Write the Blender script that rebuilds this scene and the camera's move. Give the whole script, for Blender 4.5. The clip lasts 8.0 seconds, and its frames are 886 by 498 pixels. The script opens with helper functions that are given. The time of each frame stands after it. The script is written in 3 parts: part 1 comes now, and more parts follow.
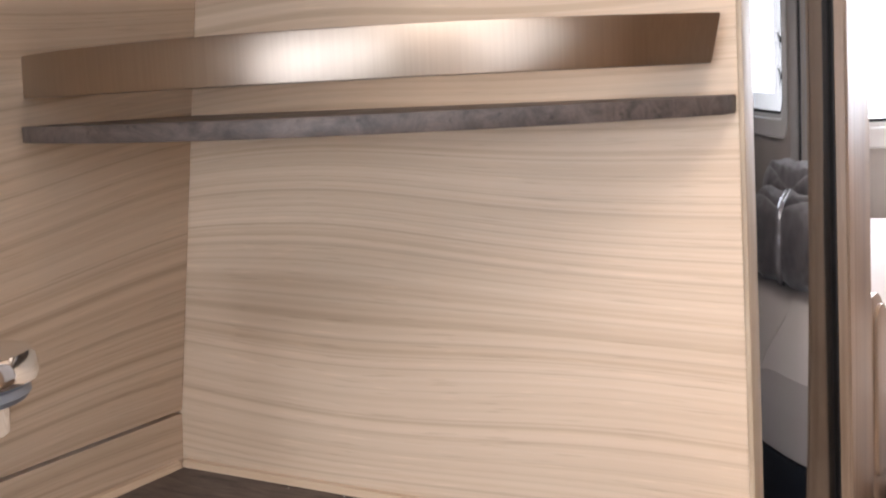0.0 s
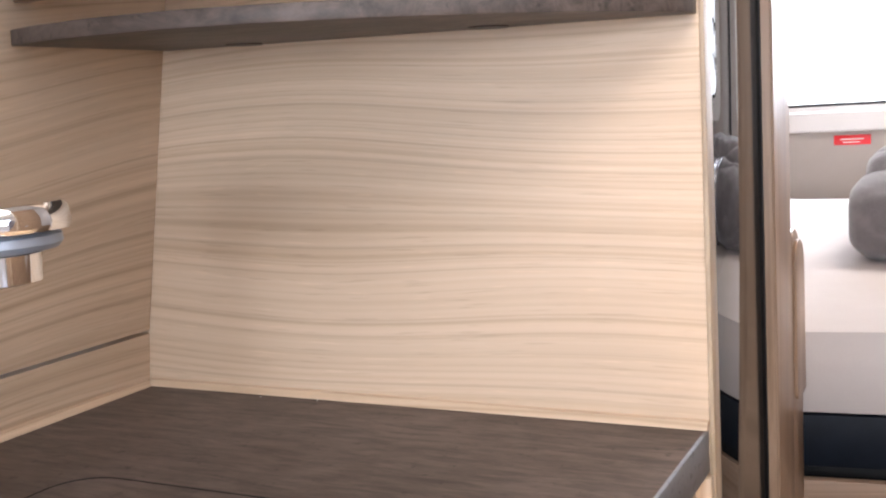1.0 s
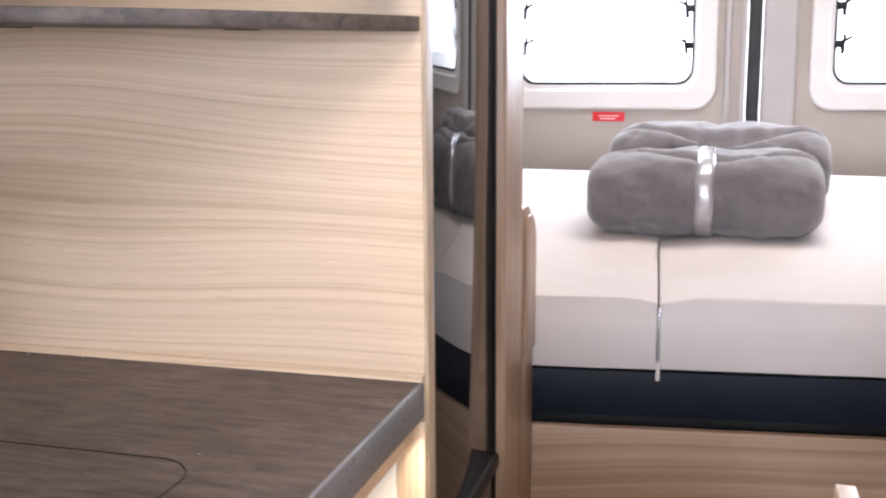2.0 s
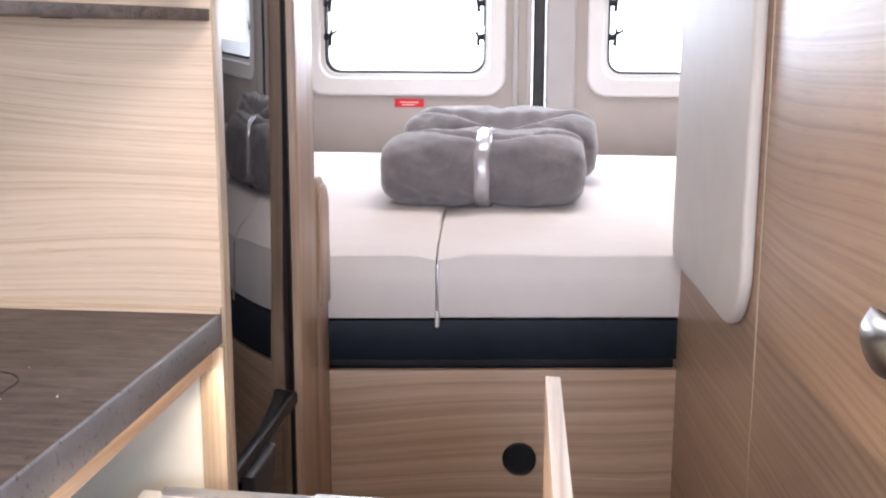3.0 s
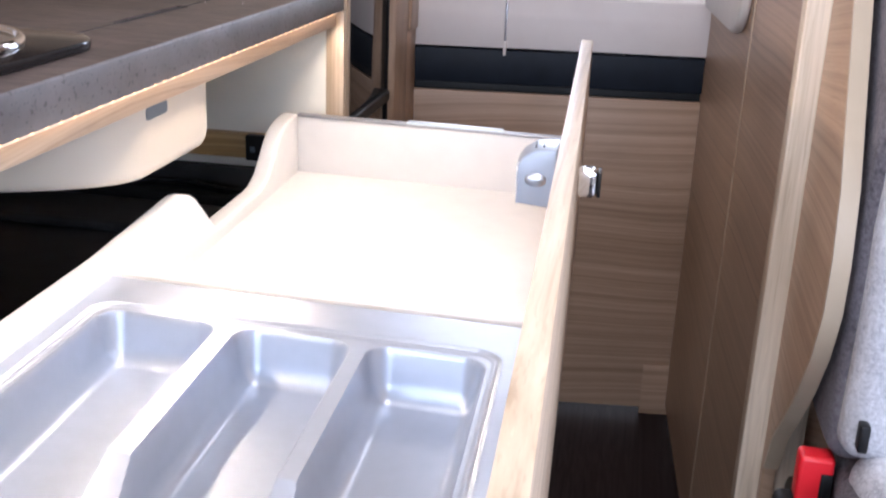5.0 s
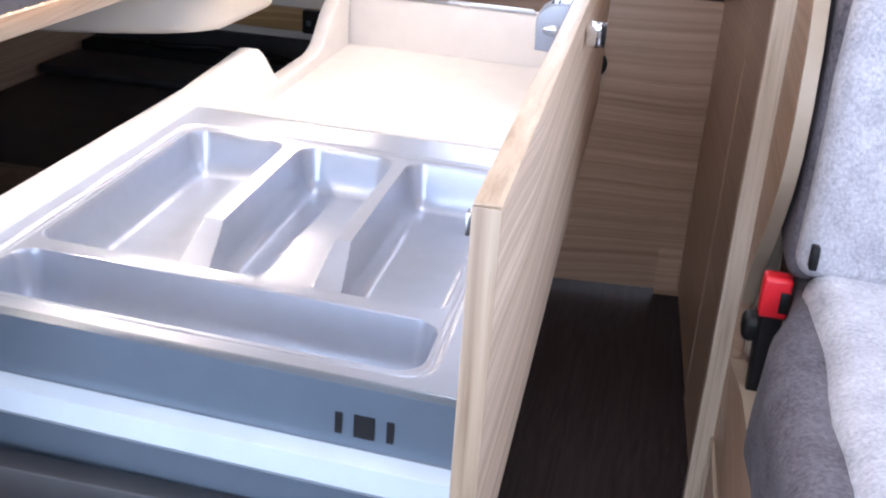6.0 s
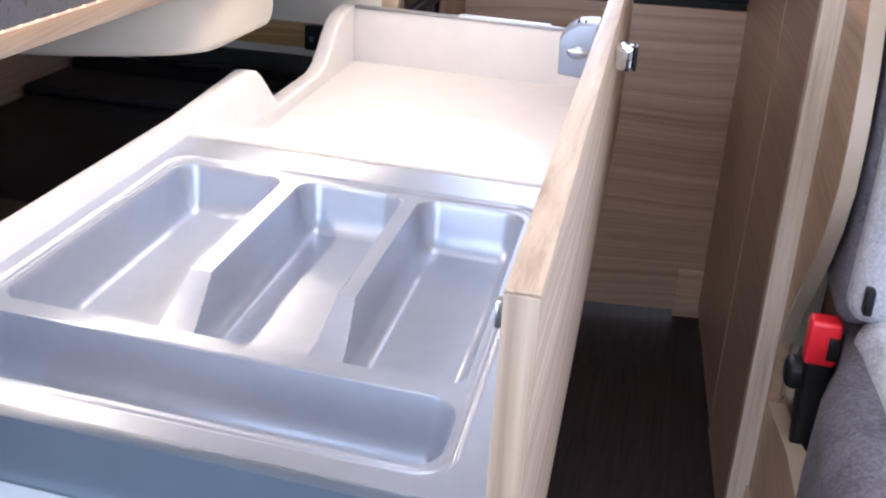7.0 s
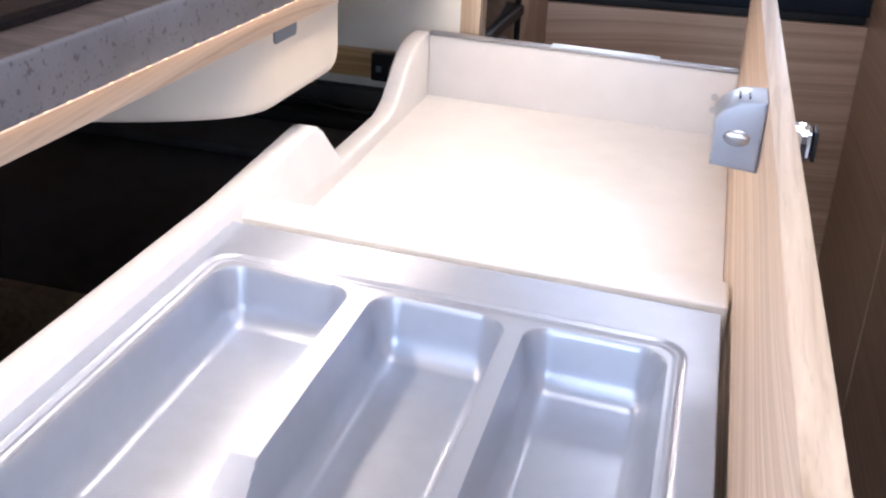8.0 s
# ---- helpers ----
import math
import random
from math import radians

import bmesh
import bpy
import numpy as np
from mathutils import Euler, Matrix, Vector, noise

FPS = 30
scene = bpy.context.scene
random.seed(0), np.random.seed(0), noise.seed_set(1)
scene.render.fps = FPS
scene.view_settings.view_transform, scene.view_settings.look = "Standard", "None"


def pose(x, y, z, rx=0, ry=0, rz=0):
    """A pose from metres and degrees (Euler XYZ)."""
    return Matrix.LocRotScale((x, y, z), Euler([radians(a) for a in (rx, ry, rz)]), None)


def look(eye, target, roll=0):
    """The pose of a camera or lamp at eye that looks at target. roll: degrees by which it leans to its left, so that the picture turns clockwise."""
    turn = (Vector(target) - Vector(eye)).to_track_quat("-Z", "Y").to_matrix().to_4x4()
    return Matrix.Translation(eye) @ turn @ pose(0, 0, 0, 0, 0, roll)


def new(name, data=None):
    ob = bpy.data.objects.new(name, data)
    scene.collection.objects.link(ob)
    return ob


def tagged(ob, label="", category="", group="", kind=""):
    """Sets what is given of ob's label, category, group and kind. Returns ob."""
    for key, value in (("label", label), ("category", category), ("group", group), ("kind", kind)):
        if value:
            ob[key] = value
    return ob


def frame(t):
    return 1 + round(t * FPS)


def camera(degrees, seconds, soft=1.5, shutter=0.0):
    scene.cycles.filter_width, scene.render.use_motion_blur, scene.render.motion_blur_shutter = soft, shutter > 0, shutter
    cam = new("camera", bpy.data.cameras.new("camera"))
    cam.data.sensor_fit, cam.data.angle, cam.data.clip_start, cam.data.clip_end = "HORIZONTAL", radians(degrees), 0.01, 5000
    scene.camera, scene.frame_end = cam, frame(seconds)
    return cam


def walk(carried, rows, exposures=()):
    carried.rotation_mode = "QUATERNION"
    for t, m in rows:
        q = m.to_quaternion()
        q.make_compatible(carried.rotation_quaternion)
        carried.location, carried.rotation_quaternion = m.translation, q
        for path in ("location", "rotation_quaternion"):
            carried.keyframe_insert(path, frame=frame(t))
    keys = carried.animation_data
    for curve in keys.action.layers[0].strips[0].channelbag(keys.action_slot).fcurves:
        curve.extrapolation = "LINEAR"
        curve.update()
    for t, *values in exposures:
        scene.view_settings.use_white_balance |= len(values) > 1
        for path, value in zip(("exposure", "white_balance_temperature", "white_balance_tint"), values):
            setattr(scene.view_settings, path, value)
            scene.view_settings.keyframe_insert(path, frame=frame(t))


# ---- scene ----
cam = camera(45.2, 8.0, soft=2.2, shutter=0.12)
PATH = [
    (0, (0.194, -0.648, 1.207), (-0.871, 1.023, 0.933), -3.9),
    (0.5, (0.187, -0.715, 1.161), (-0.75, 1.035, 0.919), -3.6),
    (1, (0.166, -0.731, 1.135), (-0.725, 1.04, 0.874), -3.4),
    (1.5, (0.173, -0.792, 1.136), (-0.611, 1.023, 0.834), -2.9),
    (2, (0.247, -0.824, 1.17), (-0.282, 1.071, 0.81), -0.4),
    (2.2, (0.289, -0.866, 1.175), (-0.148, 1.052, 0.815), 0.0),
    (3.5, (0.334, -1.095, 1.156), (0.182, 0.861, 0.764), 0.4),
    (4, (0.323, -1.192, 1.136), (0.182, 0.757, 0.71), 1.0),
    (4.5, (0.349, -1.315, 1.083), (0.106, 0.599, 0.559), 0.9),
    (5, (0.393, -1.434, 1.04), (0.078, 0.43, 0.387), 2.4),
    (5.2, (0.399, -1.473, 1.016), (0.075, 0.381, 0.338), 3.0),
    (6.3, (0.448, -1.647, 1.031), (0.073, 0.14, 0.215), 3.8),
    (6.5, (0.443, -1.616, 1.022), (0.058, 0.179, 0.228), 3.4),
    (7, (0.412, -1.529, 1.021), (0.033, 0.269, 0.231), 3.5),
    (7.5, (0.356, -1.408, 1.039), (-0.031, 0.38, 0.231), 3.7),
    (8, (0.321, -1.318, 1.032), (-0.151, 0.442, 0.207), 3.0),
]
LIGHT = [(0.0, 0.28, 6500, 17), (1.0, 0.48, 6450, 17), (2.0, 0.50, 6250, 17), (3.5, 0.36, 6150, 18), (4.5, 0.2, 6020, 18), (5.2, 0.16, 5800, 19), (6.5, -0.03, 5750, 20), (8.0, -0.12, 5750, 20)]
walk(cam, [(t, look(eye, target, roll)) for t, eye, target, roll in PATH], LIGHT)

# ---- world and light ----
world = bpy.data.worlds.new("World")
scene.world = world
world.use_nodes = True
wn = world.node_tree
sky = wn.nodes.new("ShaderNodeTexSky")
sky.sky_type, sky.sun_disc = "NISHITA", False
sky.sun_elevation, sky.sun_rotation = radians(40), radians(200)
wn.links.new(sky.outputs[0], wn.nodes["Background"].inputs[0])
wn.nodes["Background"].inputs[1].default_value = 0.12


def lamp(name, m, sx, sy, watts, colour):
    data = bpy.data.lights.new(name, "AREA")
    data.shape, data.size, data.size_y, data.energy, data.color = "RECTANGLE", sx, sy, watts, colour
    ob = new(name, data)
    ob.matrix_world = m
    return ob


DAY = (0.80, 0.90, 1.0)
lamp("windscreen_daylight", look((0.4, -3.85, 1.35), (0.4, 0, 1.0)), 1.5, 0.75, 40, DAY)
lamp("sliding_door_daylight", look((-0.62, -2.1, 1.0), (0.6, -0.8, 0.75)), 1.1, 1.5, 27, DAY)
lamp("side_window_daylight", look((1.30, -1.25, 1.35), (0.0, -0.9, 0.9)), 1.0, 0.5, 9.5, DAY)
lamp("rear_window_daylight", look((-0.09, 2.22, 1.36), (0.1, 0.5, 0.9)), 0.46, 0.46, 7, DAY)
lamp("rear_window_daylight", look((0.81, 2.22, 1.36), (0.5, 0.5, 0.9)), 0.46, 0.46, 7, DAY)
lamp("ceiling_light_lamp", look((0.35, 1.3, 1.93), (0.35, 1.3, 0)), 0.5, 0.5, 7, (1.0, 0.95, 0.88))
lamp("ceiling_light_lamp", look((0.40, -0.95, 1.94), (0.40, -0.95, 0)), 0.6, 1.0, 11.5, (1.0, 0.95, 0.89))
lamp("led_strip_lamp", look((-0.010, -0.53, 0.8465), (0.30, -0.53, 0.6)), 1.0, 0.006, 2.6, (1.0, 0.81, 0.58))


lamp("led_strip_lamp", look((-0.0030, -0.64, 0.8668), (-0.02, -0.64, 0.855)), 1.25, 0.0015, 0.055, (1.0, 0.60, 0.30))


# ---- materials ----
def nodes_of(name, rough=0.5, metal=0.0, spec=0.5):
    m = bpy.data.materials.new(name)
    m.use_nodes = True
    nt = m.node_tree
    b = nt.nodes["Principled BSDF"]
    b.inputs["Roughness"].default_value, b.inputs["Metallic"].default_value = rough, metal
    b.inputs["Specular IOR Level"].default_value = spec
    return m, nt, b


def coords(nt, scale, rot=(0, 0, 0)):
    tc, mp = nt.nodes.new("ShaderNodeTexCoord"), nt.nodes.new("ShaderNodeMapping")
    mp.inputs["Scale"].default_value = scale
    mp.inputs["Rotation"].default_value = rot
    nt.links.new(tc.outputs["Object"], mp.inputs["Vector"])
    return mp.outputs["Vector"]


def noise_tex(nt, vec, scale, detail=4, rough=0.55, dist=0.0):
    n = nt.nodes.new("ShaderNodeTexNoise")
    n.inputs["Scale"].default_value, n.inputs["Detail"].default_value = scale, detail
    n.inputs["Roughness"].default_value, n.inputs["Distortion"].default_value = rough, dist
    if vec is not None:
        nt.links.new(vec, n.inputs["Vector"])
    return n.outputs["Fac"]


def ramp(nt, fac, stops):
    r = nt.nodes.new("ShaderNodeValToRGB")
    e = r.color_ramp.elements
    while len(e) < len(stops):
        e.new(0.5)
    for k, (p, c) in enumerate(stops):
        e[k].position, e[k].color = p, (*c, 1)
    nt.links.new(fac, r.inputs["Fac"])
    return r.outputs["Color"]


def mix(nt, fac, a, b, mode="MIX"):
    x = nt.nodes.new("ShaderNodeMix")
    x.data_type, x.blend_type = "RGBA", mode
    for sock, v in ((x.inputs[0], fac), (x.inputs[6], a), (x.inputs[7], b)):
        if isinstance(v, (int, float)):
            sock.default_value = v
        elif isinstance(v, tuple):
            sock.default_value = (*v, 1)
        else:
            nt.links.new(v, sock)
    return x.outputs[2]


def bump(nt, b, height, strength, dist=0.001):
    n = nt.nodes.new("ShaderNodeBump")
    n.inputs["Strength"].default_value, n.inputs["Distance"].default_value = strength, dist
    nt.links.new(height, n.inputs["Height"])
    nt.links.new(n.outputs["Normal"], b.inputs["Normal"])


def wood(name, axis, dark, mid, light, rough=0.42, figure=0.65, fine=0.85, shift=0.0, flat=False):
    """Laminate with wandering grain along the axis."""
    m, nt, b = nodes_of(name, rough)
    pick = {"x": lambda a, c: (a, c, c), "y": lambda a, c: (c, a, c), "z": lambda a, c: (c, c, a)}[axis]
    tc = nt.nodes.new("ShaderNodeTexCoord")
    sway = coords(nt, pick(1.3, 2.6))
    sway.node.inputs["Location"].default_value = (shift, shift * 0.7, shift * 1.3)
    nz = noise_tex(nt, sway, 1.0, 1, 0.4, 0.15)
    scl = nt.nodes.new("ShaderNodeVectorMath")
    scl.operation = "MULTIPLY_ADD"
    nt.links.new(nz, scl.inputs[0])
    scl.inputs[1].default_value = (0, 0.13, 0) if axis == "z" else (0, 0, 0.15)
    nt.links.new(tc.outputs["Object"], scl.inputs[2])
    warped = scl.outputs["Vector"]

    def along(length, width):
        mp = nt.nodes.new("ShaderNodeMapping")
        thin = width * 0.02 if flat else width  # upright sheets carry one veneer through their depth
        mp.inputs["Scale"].default_value = {"x": (length, thin, width), "y": (thin, length, width), "z": (width, width, length)}[axis]
        nt.links.new(warped, mp.inputs["Vector"])
        return mp.outputs["Vector"]

    bands = noise_tex(nt, along(0.3, 34), 1.0, 2, 0.5)
    rings = noise_tex(nt, along(0.25, 110), 1.0, 2, 0.55)
    lines = noise_tex(nt, along(0.22, 190), 1.0, 2, 0.6)
    flecks = noise_tex(nt, along(20, 420), 1.0, 2, 0.5)
    patch = noise_tex(nt, sway, 3.0, 3, 0.5)
    col = ramp(nt, rings, [(0.30, dark), (0.47, mid), (0.72, light)])
    col = mix(nt, figure, col, ramp(nt, bands, [(0.30, (0.83, 0.80, 0.755)), (0.44, (0.97, 0.965, 0.955)), (0.60, (1.04, 1.04, 1.04))]), "MULTIPLY")
    col = mix(nt, fine, col, ramp(nt, lines, [(0.36, (0.82, 0.79, 0.76)), (0.46, (0.98, 0.97, 0.96)), (0.60, (1.04, 1.04, 1.04))]), "MULTIPLY")
    col = mix(nt, fine * 0.8, col, ramp(nt, flecks, [(0.30, (0.84, 0.82, 0.80)), (0.40, (1, 1, 1)), (0.62, (1, 1, 1)), (0.70, (1.13, 1.13, 1.12))]), "MULTIPLY")
    col = mix(nt, 0.6, col, ramp(nt, patch, [(0.3, (0.90, 0.885, 0.86)), (0.7, (1.05, 1.05, 1.05))]), "MULTIPLY")
    nt.links.new(col, b.inputs["Base Color"])
    bump(nt, b, flecks, 0.12, 0.0005)
    return m


def plain(name, colour, rough=0.5, metal=0.0, vary=0.08, scale=40, bumpy=0.0, spec=0.5, grain=400):
    m, nt, b = nodes_of(name, rough, metal, spec)
    v = coords(nt, (1, 1, 1))
    n = noise_tex(nt, v, scale, 4)
    lo, hi = tuple(c * (1 - vary) for c in colour), tuple(min(1, c * (1 + vary)) for c in colour)
    nt.links.new(ramp(nt, n, [(0.3, lo), (0.7, hi)]), b.inputs["Base Color"])
    if bumpy:
        bump(nt, b, noise_tex(nt, v, grain, 3), bumpy, 0.001)
    return m


def emitter(name, colour, strength):
    m, nt, b = nodes_of(name)
    b.inputs["Base Color"].default_value = (*colour, 1)
    b.inputs["Emission Color"].default_value = (*colour, 1)
    b.inputs["Emission Strength"].default_value = strength
    return m


OAK = (0.49, 0.360, 0.245), (0.59, 0.452, 0.328), (0.66, 0.525, 0.395)
wood_x = wood("oak_laminate_across", "x", *OAK, rough=0.52, flat=True)
wood_y = wood("oak_laminate_along", "y", *OAK, rough=0.5, flat=True)
wood_z = wood("oak_laminate_upright", "z", *OAK)
TAN = (0.34, 0.228, 0.152), (0.41, 0.280, 0.190), (0.47, 0.33, 0.23)
tan_x = wood("tan_laminate_across", "x", *TAN, rough=0.42, flat=True)
tan_y = wood("tan_laminate_along", "y", *TAN, rough=0.38, flat=True)
tan_z = wood("tan_laminate_upright", "z", *TAN, rough=0.34)
edge_y = wood("pale_edge_along", "y", (0.42, 0.31, 0.21), (0.52, 0.40, 0.28), (0.60, 0.475, 0.345), fine=0.9)
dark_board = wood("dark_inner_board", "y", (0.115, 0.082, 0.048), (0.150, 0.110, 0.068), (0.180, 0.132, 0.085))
batten_wood = wood("raw_pine_batten", "x", (0.34, 0.21, 0.08), (0.44, 0.28, 0.12), (0.5, 0.34, 0.16))
edge_pale = plain("pale_cream_edging", (0.40, 0.32, 0.23), 0.4, 0, 0.04, 30)
strip_z = wood("pale_strip_upright", "z", (0.46, 0.37, 0.27), (0.58, 0.48, 0.365), (0.66, 0.56, 0.44), fine=0.9)
edge_z = wood("pale_edge_upright", "z", (0.29, 0.21, 0.14), (0.40, 0.305, 0.21), (0.48, 0.38, 0.275), fine=0.9)
floor_mat = wood("dark_floor_vinyl", "y", (0.017, 0.0105, 0.0105), (0.025, 0.0165, 0.0165), (0.036, 0.025, 0.0245), rough=0.55)
floor_mat.node_tree.nodes["Principled BSDF"].inputs["Specular IOR Level"].default_value = 0.12


def slate(name, tone=1.0):
    m, nt, b = nodes_of(name, 0.48, 0.0, 0.38)
    v = coords(nt, (1, 1, 1))
    cloud = noise_tex(nt, v, 7, 5, 0.6, 0.8)
    streak = noise_tex(nt, coords(nt, (12, 70, 40), (0, 0, 0.45)), 1.5, 6, 0.75, 0.5)
    pits = noise_tex(nt, v, 95, 3, 0.7)
    col = ramp(nt, cloud, [(0.3, (0.080 * tone, 0.063 * tone, 0.056 * tone)), (0.7, (0.145 * tone, 0.118 * tone, 0.106 * tone))])
    col = mix(nt, 0.9, col, ramp(nt, streak, [(0.34, (0.34, 0.32, 0.31)), (0.62, (1.35, 1.28, 1.24))]), "MULTIPLY")
    col = mix(nt, 1.0, col, ramp(nt, pits, [(0.30, (0.42, 0.42, 0.42)), (0.38, (1, 1, 1))]), "MULTIPLY")
    nt.links.new(col, b.inputs["Base Color"])
    bump(nt, b, pits, 0.25, 0.0008)
    return m


slate_mat = slate("slate_laminate", 0.86)
shelf_slate = slate("slate_shelf_laminate", 0.75)


def speckled(name):
    m, nt, b = nodes_of(name, 0.45)
    v = coords(nt, (1, 1, 1))
    col = ramp(nt, noise_tex(nt, v, 14, 5, 0.6, 0.5), [(0.3, (0.10, 0.096, 0.10)), (0.7, (0.155, 0.15, 0.158))])
    for sc, lo in ((150, 0.36), (330, 0.34)):
        col = mix(nt, 1.0, col, ramp(nt, noise_tex(nt, v, sc, 2, 0.5), [(lo - 0.03, (0.5, 0.49, 0.49)), (lo + 0.02, (1, 1, 1))]), "MULTIPLY")
    nt.links.new(col, b.inputs["Base Color"])
    bump(nt, b, noise_tex(nt, v, 130, 2), 0.2, 0.0006)
    return m


edge_slate = speckled("speckled_slate_edge")


def brushed(name, colour, rough, axis_scale):
    m, nt, b = nodes_of(name, rough, 1.0)
    tn = nt.nodes.new("ShaderNodeTangent")
    tn.direction_type, tn.axis = "RADIAL", "Z"
    nt.links.new(tn.outputs[0], b.inputs["Tangent"])
    b.inputs["Anisotropic"].default_value, b.inputs["Anisotropic Rotation"].default_value = 0.85, 0.25
    n = noise_tex(nt, coords(nt, axis_scale), 1, 4, 0.6)
    nt.links.new(ramp(nt, n, [(0.3, tuple(c * 0.9 for c in colour)), (0.7, colour)]), b.inputs["Base Color"])
    bump(nt, b, n, 0.06, 0.0004)
    return m


rail_metal = brushed("champagne_metal", (0.43, 0.355, 0.29), 0.37, (500, 500, 8))
chrome = plain("chrome", (0.82, 0.83, 0.85), 0.06, 1.0, 0.02)
satin = plain("satin_silver", (0.48, 0.49, 0.51), 0.3, 1.0, 0.05)
housing = plain("cream_housing_plastic", (0.56, 0.51, 0.43), 0.5, 0, 0.03, 12, 0.05)
cream = plain("cream_plastic", (0.72, 0.67, 0.58), 0.42, 0, 0.03, 12, 0.05)
lining = plain("cream_lining_board", (0.74, 0.71, 0.62), 0.5, 0, 0.03, 20)
white_metal = plain("white_powder_coat", (0.84, 0.82, 0.785), 0.36, 0, 0.03, 30, 0.05)
side_grey = plain("warm_grey_powder_coat", (0.60, 0.585, 0.57), 0.4, 0.05, 0.03, 30)
cap_grey = plain("mid_grey_metal", (0.30, 0.30, 0.31), 0.35, 0.5, 0.05, 30)
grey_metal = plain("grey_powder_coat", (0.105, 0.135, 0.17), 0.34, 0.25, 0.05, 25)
# Lit copy of the grey coat, with caught light put into the colour.
lit_metal = plain("lit_grey_powder_coat", (0.55, 0.62, 0.67), 0.35, 0.2, 0.04, 25)
tray_mat = plain("silver_grey_plastic", (0.40, 0.44, 0.515), 0.31, 0.5, 0.03, 60)
lock_mat = plain("grey_lock_plastic", (0.30, 0.33, 0.38), 0.36, 0.25, 0.05, 60)
black = plain("black_plastic", (0.009, 0.009, 0.010), 0.45, 0, 0.2, 60, 0, 0.3)
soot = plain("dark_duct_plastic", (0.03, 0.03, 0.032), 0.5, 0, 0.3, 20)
navy = plain("dark_navy_steel", (0.008, 0.012, 0.020), 0.5, 0.0, 0.2, 30, 0, 0.2)
gloss = plain("black_gloss_door", (0.008, 0.008, 0.009), 0.02, 0, 0.05, 10, 0, 0.32)
gloss.node_tree.nodes["Principled BSDF"].inputs["Coat Weight"].default_value = 0.0
gloss.node_tree.nodes["Principled BSDF"].inputs["Coat IOR"].default_value = 1.5
gloss.node_tree.nodes["Principled BSDF"].inputs["Coat Roughness"].default_value = 0.015
red = plain("red_plastic", (0.75, 0.02, 0.03), 0.32, 0, 0.05, 40)
door_lining = plain("greige_door_lining", (0.42, 0.375, 0.34), 0.65, 0, 0.04, 8, 0.1)
frame_white = plain("warm_white_frame", (0.70, 0.68, 0.66), 0.42, 0, 0.02, 10)
shell_grey = plain("grey_pillar_lining", (0.42, 0.40, 0.39), 0.6, 0, 0.04, 9)
padded = plain("pale_padded_vinyl", (0.62, 0.58, 0.55), 0.5, 0, 0.03, 15, 0.08)
ceiling_mat = plain("cream_ceiling", (0.7, 0.66, 0.6), 0.7, 0, 0.03, 5)
outside = emitter("bright_overcast_daylight", (0.95, 0.98, 1.0), 3.0)
led = emitter("warm_led", (1.0, 0.62, 0.30), 2.5)
paper = plain("white_print", (0.8, 0.8, 0.78), 0.6)
hob_glass = plain("smoked_hob_glass", (0.012, 0.010, 0.010), 0.12, 0, 0.1, 20, 0, 0.25)
bowl_steel = plain("tinted_steel", (0.30, 0.25, 0.20), 0.3, 0.8, 0.1, 20)


def cloth(name, lo, hi, weave=900, fuzz=0.3, rough=0.9, sheen=0.3, blotch=18):
    m, nt, b = nodes_of(name, rough, 0, 0.2)
    v = coords(nt, (1, 1, 1))
    n1, n2 = noise_tex(nt, v, blotch, 5, 0.6), noise_tex(nt, v, weave, 3, 0.7)
    col = mix(nt, 0.55, ramp(nt, n1, [(0.3, lo), (0.7, hi)]), ramp(nt, n2, [(0.3, lo), (0.7, hi)]))
    nt.links.new(col, b.inputs["Base Color"])
    b.inputs["Sheen Weight"].default_value, b.inputs["Sheen Roughness"].default_value = sheen, 0.4
    bump(nt, b, n2, fuzz, 0.002)
    return m


sheet_mat = cloth("off_white_jersey", (0.66, 0.60, 0.58), (0.72, 0.67, 0.645), 700, 0.12, 0.9, 0.15)
plush = cloth("grey_plush", (0.12, 0.112, 0.12), (0.24, 0.225, 0.235), 420, 0.7, 1.0, 0.6, 26)
seat_light = cloth("light_grey_tweed", (0.27, 0.27, 0.305), (0.72, 0.72, 0.75), 260, 0.9, 0.95, 0.05)
seat_dark = cloth("mid_grey_tweed", (0.040, 0.037, 0.043), (0.215, 0.197, 0.222), 240, 0.9, 0.95, 0.05)
ribbon = plain("silver_satin_ribbon", (0.44, 0.43, 0.46), 0.25, 0.4, 0.1, 60)


def glass_mat():
    m, nt, b = nodes_of("window_glass", 0.02)
    b.inputs["Transmission Weight"].default_value = 1.0
    b.inputs["Base Color"].default_value = (0.97, 0.99, 1, 1)
    b.inputs["IOR"].default_value = 1.1
    return m


glass = glass_mat()


# ---- building helpers ----
def part(name, bm, material, parent=None, label="", smooth=True):
    me = bpy.data.meshes.new(name)
    bmesh.ops.recalc_face_normals(bm, faces=bm.faces)
    bm.to_mesh(me)
    bm.free()
    me.materials.append(material)
    if smooth:
        me.polygons.foreach_set("use_smooth", [True] * len(me.polygons))
        me.set_sharp_from_angle(angle=radians(38))
    ob = new(name, me)
    if parent is not None:
        ob.parent = parent
        ob.matrix_parent_inverse = parent.matrix_basis.inverted() if parent.type == "EMPTY" else Matrix.Identity(4)
    if label:
        ob["label"] = label
    return ob


def thing(name, at, label, category, group="", kind=""):
    ob = new(name)
    ob.empty_display_size = 0.05
    ob.matrix_basis = Matrix.Translation(at)
    return tagged(ob, label, category, group, kind)


